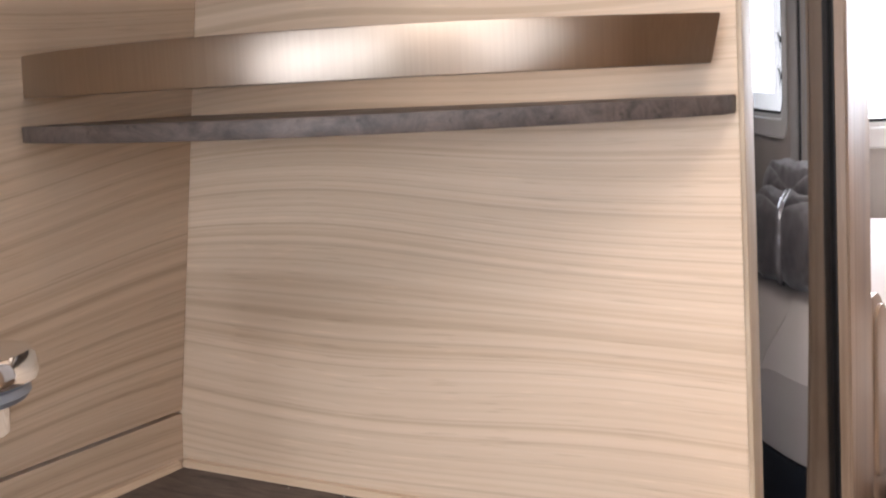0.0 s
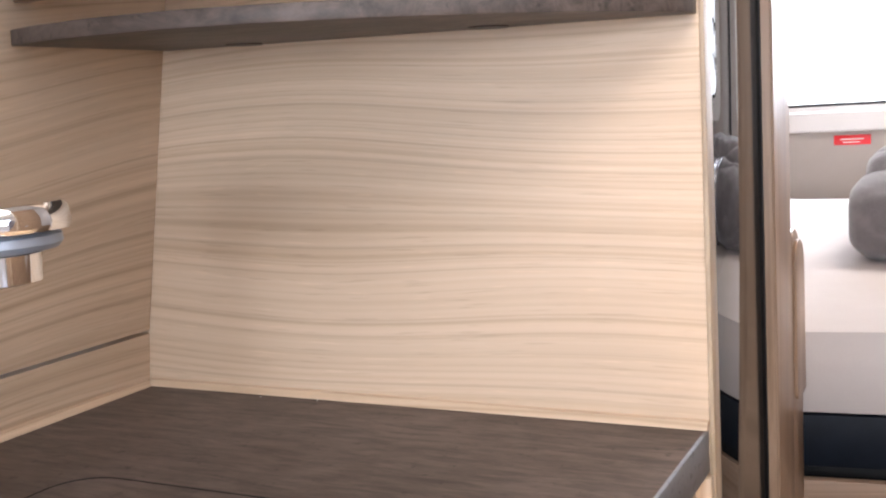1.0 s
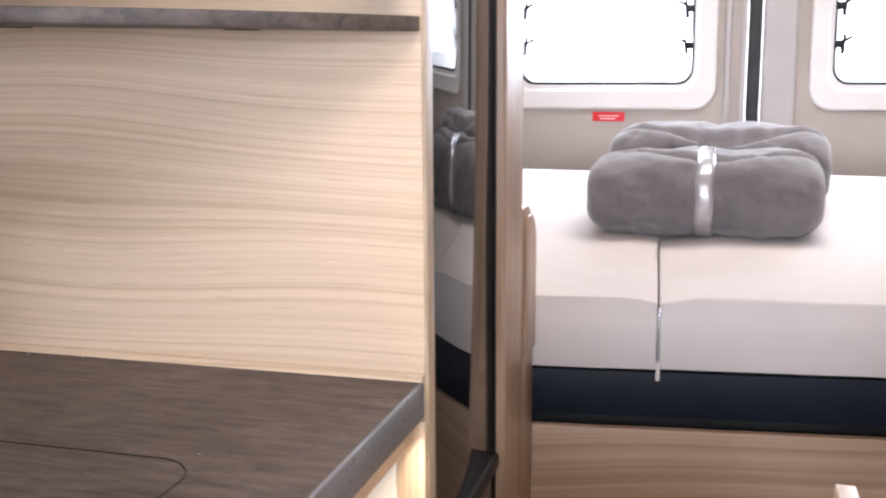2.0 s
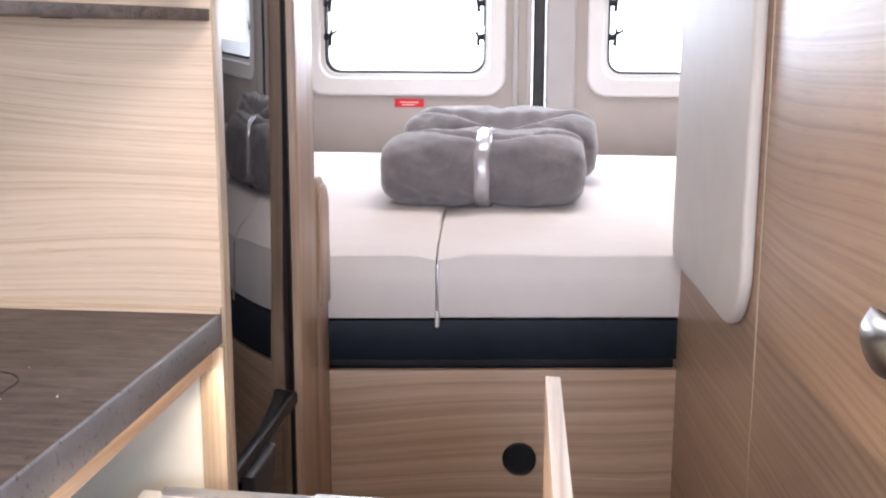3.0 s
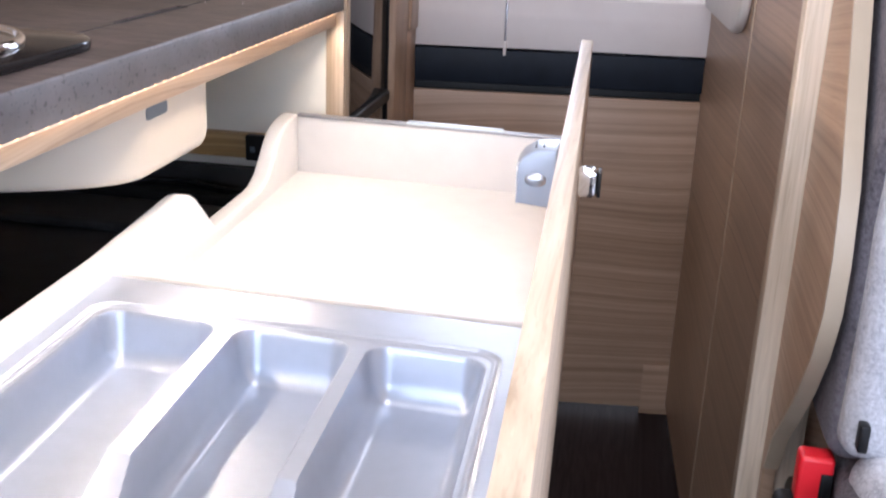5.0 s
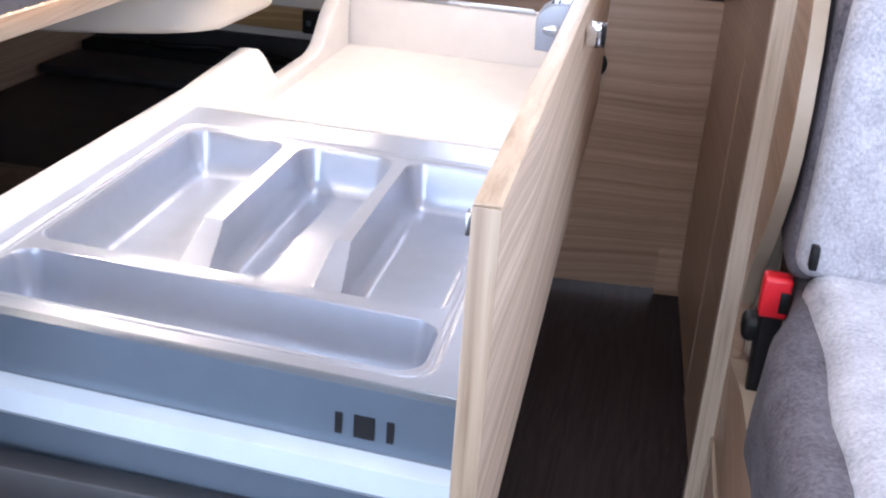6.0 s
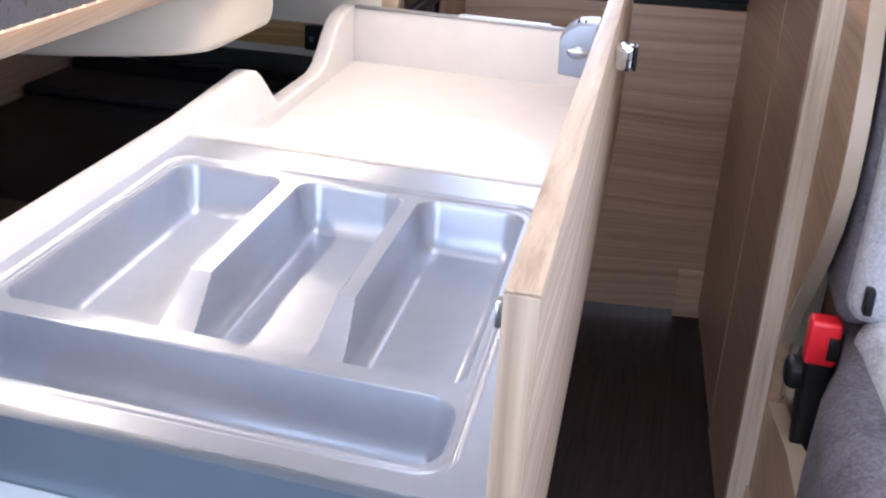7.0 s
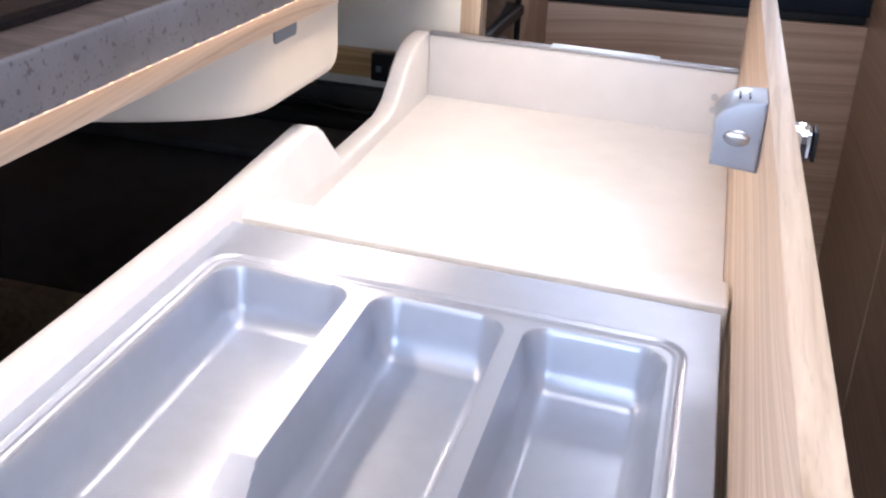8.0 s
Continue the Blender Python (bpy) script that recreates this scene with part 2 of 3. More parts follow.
def rbox(x0, x1, y0, y1, z0, z1, r=0.0015, seg=2):
    bm = bmesh.new()
    bmesh.ops.create_cube(bm, size=1)
    for v in bm.verts:
        v.co = ((x0 + x1) / 2 + v.co.x * (x1 - x0), (y0 + y1) / 2 + v.co.y * (y1 - y0), (z0 + z1) / 2 + v.co.z * (z1 - z0))
    if r:
        bmesh.ops.bevel(bm, geom=bm.edges[:], offset=r, segments=seg, affect="EDGES", profile=0.5)
    return bm


def prism(pts, axis, a0, a1, r=0.0, seg=2):
    """A polygon (the two other axes in order) pulled along the axis."""
    bm = bmesh.new()
    put = {"x": lambda p, a: (a, p[0], p[1]), "y": lambda p, a: (p[0], a, p[1]), "z": lambda p, a: (p[0], p[1], a)}[axis]
    lo = [bm.verts.new(put(p, a0)) for p in pts]
    hi = [bm.verts.new(put(p, a1)) for p in pts]
    caps = [bm.faces.new(lo), bm.faces.new(list(reversed(hi)))]
    for k in range(len(pts)):
        j = (k + 1) % len(pts)
        bm.faces.new((lo[j], lo[k], hi[k], hi[j]))
    bmesh.ops.recalc_face_normals(bm, faces=bm.faces)
    if r:
        rim = {e for f in caps for e in f.edges}
        bmesh.ops.bevel(bm, geom=list(rim), offset=r, segments=seg, affect="EDGES", profile=0.5)
    return bm


def round_rect(a0, a1, b0, b1, r, n=8):
    """Corners of a rounded rectangle; r one radius or four (from the low-low corner round)."""
    rr = r if isinstance(r, (tuple, list)) else (r,) * 4
    out = []
    for (ca, cb, s), q in zip(((a0, b0, 180), (a1, b0, 270), (a1, b1, 0), (a0, b1, 90)), rr):
        oa, ob = ca + (q if ca == a0 else -q), cb + (q if cb == b0 else -q)
        if q <= 0:
            out.append((ca, cb))
            continue
        for k in range(n + 1):
            t = radians(s + 90 * k / n)
            out.append((oa + q * math.cos(t), ob + q * math.sin(t)))
    return out


def ring_prism(outer, inner, axis, a0, a1):
    """A frame between two outlines with the same number of corners."""
    bm = bmesh.new()
    put = {"x": lambda p, a: (a, p[0], p[1]), "y": lambda p, a: (p[0], a, p[1]), "z": lambda p, a: (p[0], p[1], a)}[axis]
    loops = [[bm.verts.new(put(p, a)) for p in line] for line in (outer, inner) for a in (a0, a1)]
    n = len(outer)
    for k in range(n):
        j = (k + 1) % n
        for a, b in ((0, 1), (1, 3), (3, 2), (2, 0)):
            bm.faces.new((loops[a][k], loops[a][j], loops[b][j], loops[b][k]))
    bmesh.ops.recalc_face_normals(bm, faces=bm.faces)
    return bm


def cyl(p, q, r, n=24, r2=None, cap=True):
    p, q = Vector(p), Vector(q)
    bm = bmesh.new()
    bmesh.ops.create_cone(bm, cap_ends=cap, segments=n, radius1=r, radius2=r if r2 is None else r2, depth=(q - p).length)
    turn = (q - p).to_track_quat("Z", "Y").to_matrix().to_4x4()
    bmesh.ops.transform(bm, matrix=Matrix.Translation((p + q) / 2) @ turn, verts=bm.verts)
    return bm


def tube(points, r, n=12):
    """A round tube through the points."""
    bm = bmesh.new()
    pts = [Vector(p) for p in points]
    rings = []
    for k, p in enumerate(pts):
        d = (pts[min(k + 1, len(pts) - 1)] - pts[max(k - 1, 0)]).normalized()
        turn = d.to_track_quat("Z", "Y").to_matrix()
        rings.append([bm.verts.new(p + turn @ Vector((r * math.cos(a), r * math.sin(a), 0))) for a in [2 * math.pi * i / n for i in range(n)]])
    for a, b in zip(rings, rings[1:]):
        for i in range(n):
            bm.faces.new((a[i], a[(i + 1) % n], b[(i + 1) % n], b[i]))
    bm.faces.new(rings[0])
    bm.faces.new(rings[-1])
    return bm


def join(*bms):
    out = bmesh.new()
    me = bpy.data.meshes.new("tmp")
    for b in bms:
        b.to_mesh(me)
        out.from_mesh(me)
        b.free()
    bpy.data.meshes.remove(me)
    return out


def spun(profile, cx, cy, n=40, sx=1.0):
    """A turned body from (radius, height) pairs."""
    bm = bmesh.new()
    rings = [[bm.verts.new((cx + sx * r * math.cos(a), cy + r * math.sin(a), z)) for a in [2 * math.pi * k / n for k in range(n)]] for r, z in profile]
    for p, q in zip(rings, rings[1:]):
        for k in range(n):
            bm.faces.new((p[k], p[(k + 1) % n], q[(k + 1) % n], q[k]))
    bm.faces.new(rings[0])
    bm.faces.new(rings[-1])
    return bm


# ---- the shell of the van ----
S = "structure"
part_floor = tagged(part("floor", rbox(-0.62, 1.42, -4.0, 2.30, -0.06, -0.012, 0), floor_mat), "dark brown wood-look vinyl floor", "floor", kind=S)
tagged(part("ceiling", rbox(-0.64, 1.44, -4.05, 2.32, 1.95, 2.0, 0), ceiling_mat), "cream lined van ceiling", "ceiling", kind=S)
tagged(part("wall_right", join(rbox(1.36, 1.42, -4.0, -1.80, -0.012, 1.95, 0), rbox(1.36, 1.42, -0.70, 2.30, -0.012, 1.95, 0), rbox(1.36, 1.42, -1.80, -0.70, -0.012, 1.08, 0), rbox(1.36, 1.42, -1.80, -0.70, 1.62, 1.95, 0)), door_lining), "greige lined van side wall", "wall", kind=S)
tagged(part("wall_left_front", join(rbox(-0.66, -0.60, -4.0, -2.75, -0.012, 1.95, 0), rbox(-0.66, -0.60, -2.75, -1.40, 1.88, 1.95, 0)), door_lining), "greige lined van side wall by the sliding door opening", "wall", kind=S)
tagged(part("wall_left_rear", rbox(-0.62, -0.545, 0.52, 2.30, -0.012, 1.95, 0), door_lining), "greige lined van side wall beside the bed", "wall", kind=S)
tagged(part("wall_front", join(rbox(-0.62, 1.42, -4.06, -4.0, -0.012, 1.0, 0), rbox(-0.62, 1.42, -4.06, -4.0, 1.85, 1.95, 0)), shell_grey), "grey lined cab front below the windscreen", "wall", kind=S)

# Unseen locker-sized box, added to keep high light off panel and rail.
tagged(part("overhead_shade_box", rbox(-0.54, -0.14, -1.40, -0.002, 1.42, 1.945, 0.003), wood_y), "unseen oak laminate box added overhead to shade the panel and rail", "bulkhead", kind=S)

wall_left = thing("wall_left", (-0.54, -0.6, 0), "oak laminate wall lining in two boards behind the worktop", "wall", kind=S)
part("upper_board", prism([(-0.5052, 0.9515), (-0.322, 1.95), (-0.346, 1.95), (-0.5292, 0.9515)], "y", -1.40, 0.0, 0.0008), wood_y, wall_left)
part("lower_board", prism([(-0.511, -0.012), (-0.511, 0.9), (-0.5058, 0.9478), (-0.5298, 0.9478), (-0.535, 0.9), (-0.535, -0.012)], "y", -1.40, 0.0, 0.0008), wood_y, wall_left)

divider = thing("wall_divider", (-0.27, 0.009, 0), "pale oak laminate divider panel between worktop and fridge", "wall", kind=S)
part("panel", rbox(-0.556, 0.0005, 0.0, 0.018, -0.012, 1.95, 0.0008), wood_x, divider)
part("edging", rbox(0.0005, 0.004, -0.001, 0.019, -0.012, 1.95, 0.0008), edge_z, divider, "pale oak edge strip")
part("lining_board", rbox(-0.53, -0.023, -0.006, -0.0005, 0.02, 0.866, 0.0005), lining, divider, "cream lining board inside the kitchen unit")
part("stile", rbox(-0.0228, 0.003, -0.010, -0.0012, 0.02, 0.867, 0.001), edge_z, divider)
part("seal_strip", prism([(-0.007, 0.9004), (-0.0003, 0.9004), (-0.0003, 0.9065), (-0.004, 0.9055)], "x", -0.507, 0.0), wood_x, divider, "pale joint strip along the worktop")
part("seal_strip", prism([(-0.5106, 0.9004), (-0.503, 0.9004), (-0.506, 0.9055), (-0.5102, 0.9065)], "y", -1.30, -0.008), wood_y, divider, "pale joint strip along the worktop")


# ---- rear doors ----
def rear_door(x0, x1, gx0, gx1, hinge):
    d = thing("door_rear", ((x0 + x1) / 2, 2.26, 0.6), "closed greige-lined rear van door with an acrylic window", "door", "rear doors", S)
    fx0, fx1, fz0, fz1 = gx0 - 0.058, gx1 + 0.061, 1.014, 1.67
    out = round_rect(fx0, fx1, fz0, fz1, 0.06)
    # lining round the window opening
    part("lining", join(rbox(x0, fx0 + 0.02, 2.26, 2.30, 0.5, 1.95, 0), rbox(fx1 - 0.02, x1, 2.26, 2.30, 0.5, 1.95, 0),
                        rbox(fx0 + 0.02, fx1 - 0.02, 2.26, 2.30, 0.5, fz0 + 0.02, 0), rbox(fx0 + 0.02, fx1 - 0.02, 2.26, 2.30, fz1 - 0.02, 1.95, 0)), door_lining, d)
    inner = round_rect(gx0 - 0.012, gx1 + 0.012, 1.069, 1.615, 0.05)
    f = part("window_frame", ring_prism(out, inner, "y", 2.238, 2.262), frame_white, d, "warm white rounded window frame")
    b = f.modifiers.new("bevel", "BEVEL")
    b.width, b.segments, b.limit_method = 0.006, 2, "ANGLE"
    part("rebate", ring_prism(inner, round_rect(gx0, gx1, 1.081, 1.603, 0.045), "y", 2.252, 2.296), frame_white, d)
    part("seal", ring_prism(round_rect(gx0, gx1, 1.081, 1.603, 0.045), round_rect(gx0 + 0.008, gx1 - 0.008, 1.089, 1.595, 0.04), "y", 2.262, 2.290), soot, d, "black rubber window seal")
    p = part("pane", prism(round_rect(gx0 + 0.007, gx1 - 0.007, 1.088, 1.596, 0.04), "y", 2.278, 2.284), glass, d)
    p.visible_shadow = False
    for zz in (1.190, 1.290):
        for gx, s in ((gx0, 1), (gx1, -1)):
            l = part("latch", join(rbox(min(gx, gx + s * 0.022), max(gx, gx + s * 0.022), 2.244, 2.262, zz - 0.010, zz + 0.010, 0.003),
                                   cyl((gx + s * 0.02, 2.240, zz - 0.026), (gx + s * 0.026, 2.236, zz + 0.026), 0.006, 10, 0.004),
                                   cyl((gx + s * 0.012, 2.244, zz), (gx + s * 0.046, 2.240, zz + 0.020), 0.004, 8)), black, d, "black window latch")
    return d


rear_left = rear_door(-0.56, 0.250, -0.380, 0.115, -1)
part("pressed_rib", rbox(0.197, 0.215, 2.248, 2.262, 0.5, 1.95, 0.006), shell_grey, rear_left)
rear_right = rear_door(0.296, 1.40, 0.479, 0.99, 1)
part("pillar_lining", rbox(0.298, 0.385, 2.238, 2.262, 0.5, 1.95, 0.01, 3), shell_grey, rear_right)
part("edge_trim", rbox(0.240, 0.255, 2.244, 2.262, 0.5, 1.95, 0.004), shell_grey, rear_left)
tagged(part("door_seal", rbox(0.257, 0.294, 2.272, 2.29, 0.5, 1.95, 0.004), soot), "black rubber seal between the rear doors", "seal", kind=S)
sticker = thing("warning_sticker", (-0.118, 2.259, 0.98), "small red warning sticker on the rear door lining", "sticker")
part("sheet", rbox(-0.164, -0.073, 2.2575, 2.2595, 0.978, 1.004, 0.0004), red, sticker)
for k in range(2):
    part("print_bar", rbox(-0.148 + 0.006 * k, -0.090 - 0.01 * k, 2.2569, 2.2574, 0.992 - 0.008 * k, 0.9945 - 0.008 * k, 0), paper, sticker)
tagged(part("backdrop_rear", rbox(-4, 5, 5.0, 5.05, -1, 5, 0), outside), "bright white overcast daylight outside", "sky", kind="structure")

# ---- bed ----
bed = thing("bed", (0.3, 0.6, 0), "fixed bed with tan wooden front and dark steel frame", "bed")


def front_y(x):
    """The bed front runs a little askew across the aisle."""
    return 0.587 + 0.12 * (x + 0.018)


def front_bar(x0, x1, back, deep, z0, z1, r):
    pts = [(x0, front_y(x0) + back), (x1, front_y(x1) + back), (x1, front_y(x1) + back + deep), (x0, front_y(x0) + back + deep)]
    return prism(pts, "z", z0, z1, r)


part("front_panel", front_bar(-0.045, 0.541, 0.0, 0.015, 0.0, 0.656, 0.001), tan_x, bed)
part("frame_rail", front_bar(-0.40, 0.56, 0.004, 0.036, 0.672, 0.738, 0.003), navy, bed, "dark navy steel rail")
part("lower_rail", front_bar(-0.40, 0.56, 0.030, 0.030, 0.636, 0.672, 0.002), black, bed)
part("support_deck", front_bar(-0.40, 1.20, 0.062, 1.40, 0.712, 0.741, 0.002), black, bed)
for k in range(3):
    part("slat_holder", front_bar(0.24 + 0.10 * k, 0.28 + 0.10 * k, 0.003, 0.050, 0.7385, 0.744, 0.001), black, bed)
part("skirting", front_bar(0.478, 0.541, -0.006, 0.0055, -0.012, 0.10, 0.001), tan_x, bed)
hole = part("cable_port", cyl((0.284, front_y(0.284) - 0.0045, 0.508), (0.284, front_y(0.284) + 0.002, 0.508), 0.0265, 32), black, bed, "round black cable port")
part("port_rim", tube([(0.284 + 0.0255 * math.cos(a), front_y(0.284) - 0.0045, 0.508 + 0.0255 * math.sin(a)) for a in [2 * math.pi * k / 32 for k in range(33)]], 0.0022, 8), black, hole)
part("body", join(rbox(-0.53, -0.03, 0.66, 2.2, 0.02, 0.70, 0.001), rbox(0.02, 0.53, 0.70, 0.72, 0.02, 0.63, 0)), tan_x, bed)


def mattress(x0, x1):
    y0, y1, z0, z1 = 0.588, 2.17, 0.742, 0.854
    bm = rbox(x0, x1, y0, y1, z0, z1, 0.0)
    bmesh.ops.subdivide_edges(bm, edges=bm.edges[:], cuts=22, use_grid_fill=True)
    for v in bm.verts:
        c = v.co
        dx, dy, dz = min(c.x - x0, x1 - c.x), min(c.y - y0, y1 - c.y), z1 - c.z
        top = max(0, 1 - dz / 0.05)
        c.z -= 0.012 * top * max(0, 1 - dy / 0.10) ** 2 + 0.008 * top * max(0, 1 - dx / 0.06) ** 2
        c.z += 0.004 * noise.noise(Vector((c.x * 5, c.y * 4, 2))) * top
        if c.y - y0 < 0.01:
            c.y += 0.006 * top + 0.005 * noise.noise(Vector((c.x * 6, c.z * 12, 5))) - 0.006 * math.sin(math.pi * (c.z - z0) / (z1 - z0))
        c.y += 0.12 * (c.x + 0.018) * max(0.0, 1 - (c.y - y0) / 0.5)
        c.x -= 0.075 * (c.y - y0) * (abs(c.x - 0.15) < 0.02)
    return bm


for mx0, mx1 in ((-0.53, 0.1503), (0.1527, 1.34)):
    mt = thing("mattress", ((mx0 + mx1) / 2, 1.4, 0.743), "off-white jersey-covered mattress half on the bed base", "mattress", "bed mattresses")
    mo = part("cover", mattress(mx0, mx1), sheet_mat, mt)
    b = mo.modifiers.new("bevel", "BEVEL")
    b.width, b.segments, b.limit_method, b.angle_limit = 0.016, 4, "ANGLE", radians(50)
    if mx0 > 0:
        part("zip_tab", rbox(0.1495, 0.1555, 0.594, 0.604, 0.730, 0.757, 0.002), sheet_mat, mt, "white zip tab")
        part("zip", rbox(0.1500, 0.1540, 0.601, 0.607, 0.757, 0.83, 0.001), ribbon, mt)


def folded(x0, x1, y0, y1, z0, z1, seed, flap):
    """A plush blanket folded to a soft bolster."""
    bm = bmesh.new()
    nu, nv = 64, 96
    cx, cy, cz = (x0 + x1) / 2, (y0 + y1) / 2, (z0 + z1) / 2
    rings = []
    for i in range(nu + 1):
        s = -1 + 2 * i / nu
        end = (1 - abs(s) ** 7) ** (1 / 3.2)
        row = []
        for j in range(nv):
            a = 2 * math.pi * j / nv
            ca, sa = math.cos(a), math.sin(a)
            p = 3.0
            rr = (abs(ca) ** p + abs(sa) ** p) ** (-1 / p)
            y, z = rr * ca * (y1 - y0) / 2 * (0.35 + 0.65 * end), rr * sa * (z1 - z0) / 2 * (0.12 + 0.88 * end)
            n1 = noise.noise(Vector((s * 3 + seed, ca * 1.6, sa * 1.6)))
            n2 = noise.noise(Vector((s * 9 + seed, ca * 4, sa * 4)))
            n3 = noise.noise(Vector((s * 40 + seed, ca * 18, sa * 18)))
            k = 1 + 0.09 * n1 + 0.04 * n2 + 0.010 * n3
            if sa > 0:
                fold = math.exp(-((ca - flap + 0.25 * math.sin(3 * s + seed)) / 0.10) ** 2)
                z -= 0.026 * fold * end
            squeeze = math.exp(-((s + 0.02) / 0.07) ** 2)
            z *= 1 - 0.05 * squeeze * (sa > 0)
            row.append(bm.verts.new((cx + s * (x1 - x0) / 2, cy + y * k, max(z0, cz + z * k))))
        rings.append(row)
    for a, b in zip(rings, rings[1:]):
        for j in range(nv):
            bm.faces.new((a[j], a[(j + 1) % nv], b[(j + 1) % nv], b[j]))
    bm.faces.new(rings[0])
    bm.faces.new(rings[-1])
    return bm


blanket = thing("blanket", (0.23, 1.2, 0.856), "folded grey plush blanket tied with a silver ribbon on the mattress", "blanket", "folded blankets")
part("fleece", folded(-0.016, 0.394, 1.00, 1.33, 0.850, 0.996, 1.3, -0.2), plush, blanket)
bm = bmesh.new()
prev = None
for j in range(41):
    a = radians(250 - 240 * j / 40)
    ca, sa = math.cos(a), math.sin(a)
    rr = (abs(ca) ** 3 + abs(sa) ** 3) ** (-1 / 3)
    y, z = 1.165 + rr * ca * 0.171, max(0.852, 0.9225 + rr * sa * 0.0735 * (0.985 if sa > 0 else 1))
    row = [bm.verts.new((0.193 + dx + 0.0012 * math.sin(j * 0.7), y, z)) for dx in (-0.0145, -0.005, 0.005, 0.0145)]
    if prev:
        for k in range(3):
            bm.faces.new((prev[k], prev[k + 1], row[k + 1], row[k]))
    prev = row
rbn = part("ribbon", bm, ribbon, blanket, "silver satin ribbon")
sm = rbn.modifiers.new("solid", "SOLIDIFY")
sm.thickness, sm.offset = 0.003, 1
blanket2 = thing("blanket", (0.26, 1.52, 0.856), "folded grey plush blanket with a loose top flap on the mattress", "blanket", "folded blankets")
part("fleece", folded(-0.020, 0.428, 1.34, 1.67, 0.850, 1.022, 7.7, -0.45), plush, blanket2)

# ---- fridge tower and post ----
fridge = thing("fridge", (-0.27, 0.21, 0), "tall black high-gloss fridge with a mirror-like door", "fridge")
part("body", rbox(-0.54, -0.058, 0.020, 0.394, 0.03, 1.94, 0.002), soot, fridge)
part("door", rbox(-0.056, -0.0280, 0.022, 0.391, 0.690, 1.94, 0.003, 3), gloss, fridge, "black high-gloss door reflecting the bed")
low = part("lower_door", rbox(-0.056, -0.0290, 0.022, 0.391, 0.05, 0.668, 0.003, 3), gloss, fridge)
part("handle", prism([(0.13, 0.668), (0.24, 0.668), (0.228, 0.632), (0.205, 0.618), (0.165, 0.618), (0.142, 0.632)], "x", -0.0300, -0.0125, 0.005, 3), soot, low, "dark grey pull handle")
part("grip_rail", rbox(-0.052, -0.0220, 0.022, 0.391, 0.669, 0.688, 0.004, 3), black, fridge)
# Black strip put in for the shade in the gap beside the post.
part("side_gap_fill", rbox(-0.056, -0.0275, 0.3915, 0.3975, 0.05, 1.94, 0.001), black, fridge)

post = thing("wall_post", (-0.05, 0.46, 0), "tan laminate end panel beside the fridge", "panel", kind=S)
part("panel", rbox(-0.54, -0.0185, 0.398, 0.500, -0.012, 1.95, 0.0015), tan_z, post)
part("edging", rbox(-0.0185, -0.0165, 0.3985, 0.4995, -0.012, 1.95, 0.0005), tan_z, post)
board = thing("bed_side_board", (-0.01, 0.56, 0), "tan laminate bed side board with a rounded top corner", "board")
part("board", prism(round_rect(0.5005, 0.5815, -0.012, 0.975, (0, 0, 0.05, 0.012)), "x", -0.044, -0.0175, 0.002), tan_z, board)
part("cap", prism(round_rect(0.515, 0.5810, 0.775, 0.962, (0.012, 0.0, 0.04, 0.02)), "x", -0.0174, -0.0135, 0.001), tan_z, board)

# ---- wardrobe wall ----
ward = thing("wardrobe", (0.9, 0.15, 0), "tan laminate wardrobe with a silver handle beside the aisle", "wardrobe")
part("body", rbox(0.5935, 1.34, -0.402, 0.655, -0.012, 1.94, 0.001), tan_y, ward)


def side_x(y):
    """The aisle face of the wardrobe, leaning away from the bed."""
    return 0.558 - 0.055 * (y - 0.163)


part("side_panel", prism([(side_x(0.70), 0.70), (side_x(0.1655), 0.1655), (0.593, 0.1655), (0.593, 0.70)], "z", 0.012, 1.94), tan_y, ward)
part("door_edge", rbox(side_x(0.163) - 0.0012, 0.593, 0.1612, 0.1650, 0.0, 1.94, 0.0005), edge_z, ward, "pale vertical door edge")
wd = part("door", prism([(side_x(0.16), 0.1608), (side_x(-0.4), -0.4015), (0.593, -0.4015), (0.593, 0.1608)], "z", 0.0, 1.94), tan_y, ward)
part("edge_strip", rbox(0.5405, 0.600, -0.431, -0.4022, -0.012, 1.94, 0.0015), strip_z, ward, "pale oak edge of the partition")
part("plinth", rbox(0.5905, 0.5933, -0.40, 0.66, -0.012, -0.001, 0), black, ward)
bm = bmesh.new()
nu, nv = 20, 20
hg = []
for i in range(nu + 1):
    u = i / nu
    row = []
    for j in range(nv + 1):
        v = j / nv
        # a scoop: straight upper rim, leaf-shaped lower edge
        half = 0.5 * (1 - (1 - v) ** 2.2 * 0.08) * math.sqrt(max(0.0, 1 - (0.92 * (1 - v)) ** 3))
        y = -0.227 + (u - 0.5) * 0.080 * (0.16 + 0.84 * half * 2)
        z = 0.929 + 0.039 * v
        bulge = math.sin(math.pi * u) ** 0.6 * math.sin(math.pi * min(1, 0.15 + 0.85 * v) * 0.72) ** 0.8
        if v > 0.72:
            bulge *= 1 - 0.8 * ((v - 0.72) / 0.28) ** 2
        row.append(bm.verts.new((side_x(y) + 0.001 - 0.017 * bulge, y, z)))
    hg.append(row)
for p, q in zip(hg, hg[1:]):
    for j in range(nv):
        bm.faces.new((p[j], p[j + 1], q[j + 1], q[j]))
ho = part("handle", bm, satin, wd, "silver scoop handle")
hs = ho.modifiers.new("solid", "SOLIDIFY")
hs.thickness = 0.003
part("handle_recess", prism(round_rect(-0.258, -0.196, 0.953, 0.970, 0.004), "x", 0.5775, 0.5815), black, wd)
padp = thing("padded_panel", (0.55, 0.4, 1.2), "pale padded vinyl panel with rounded corners on the wardrobe side", "panel")
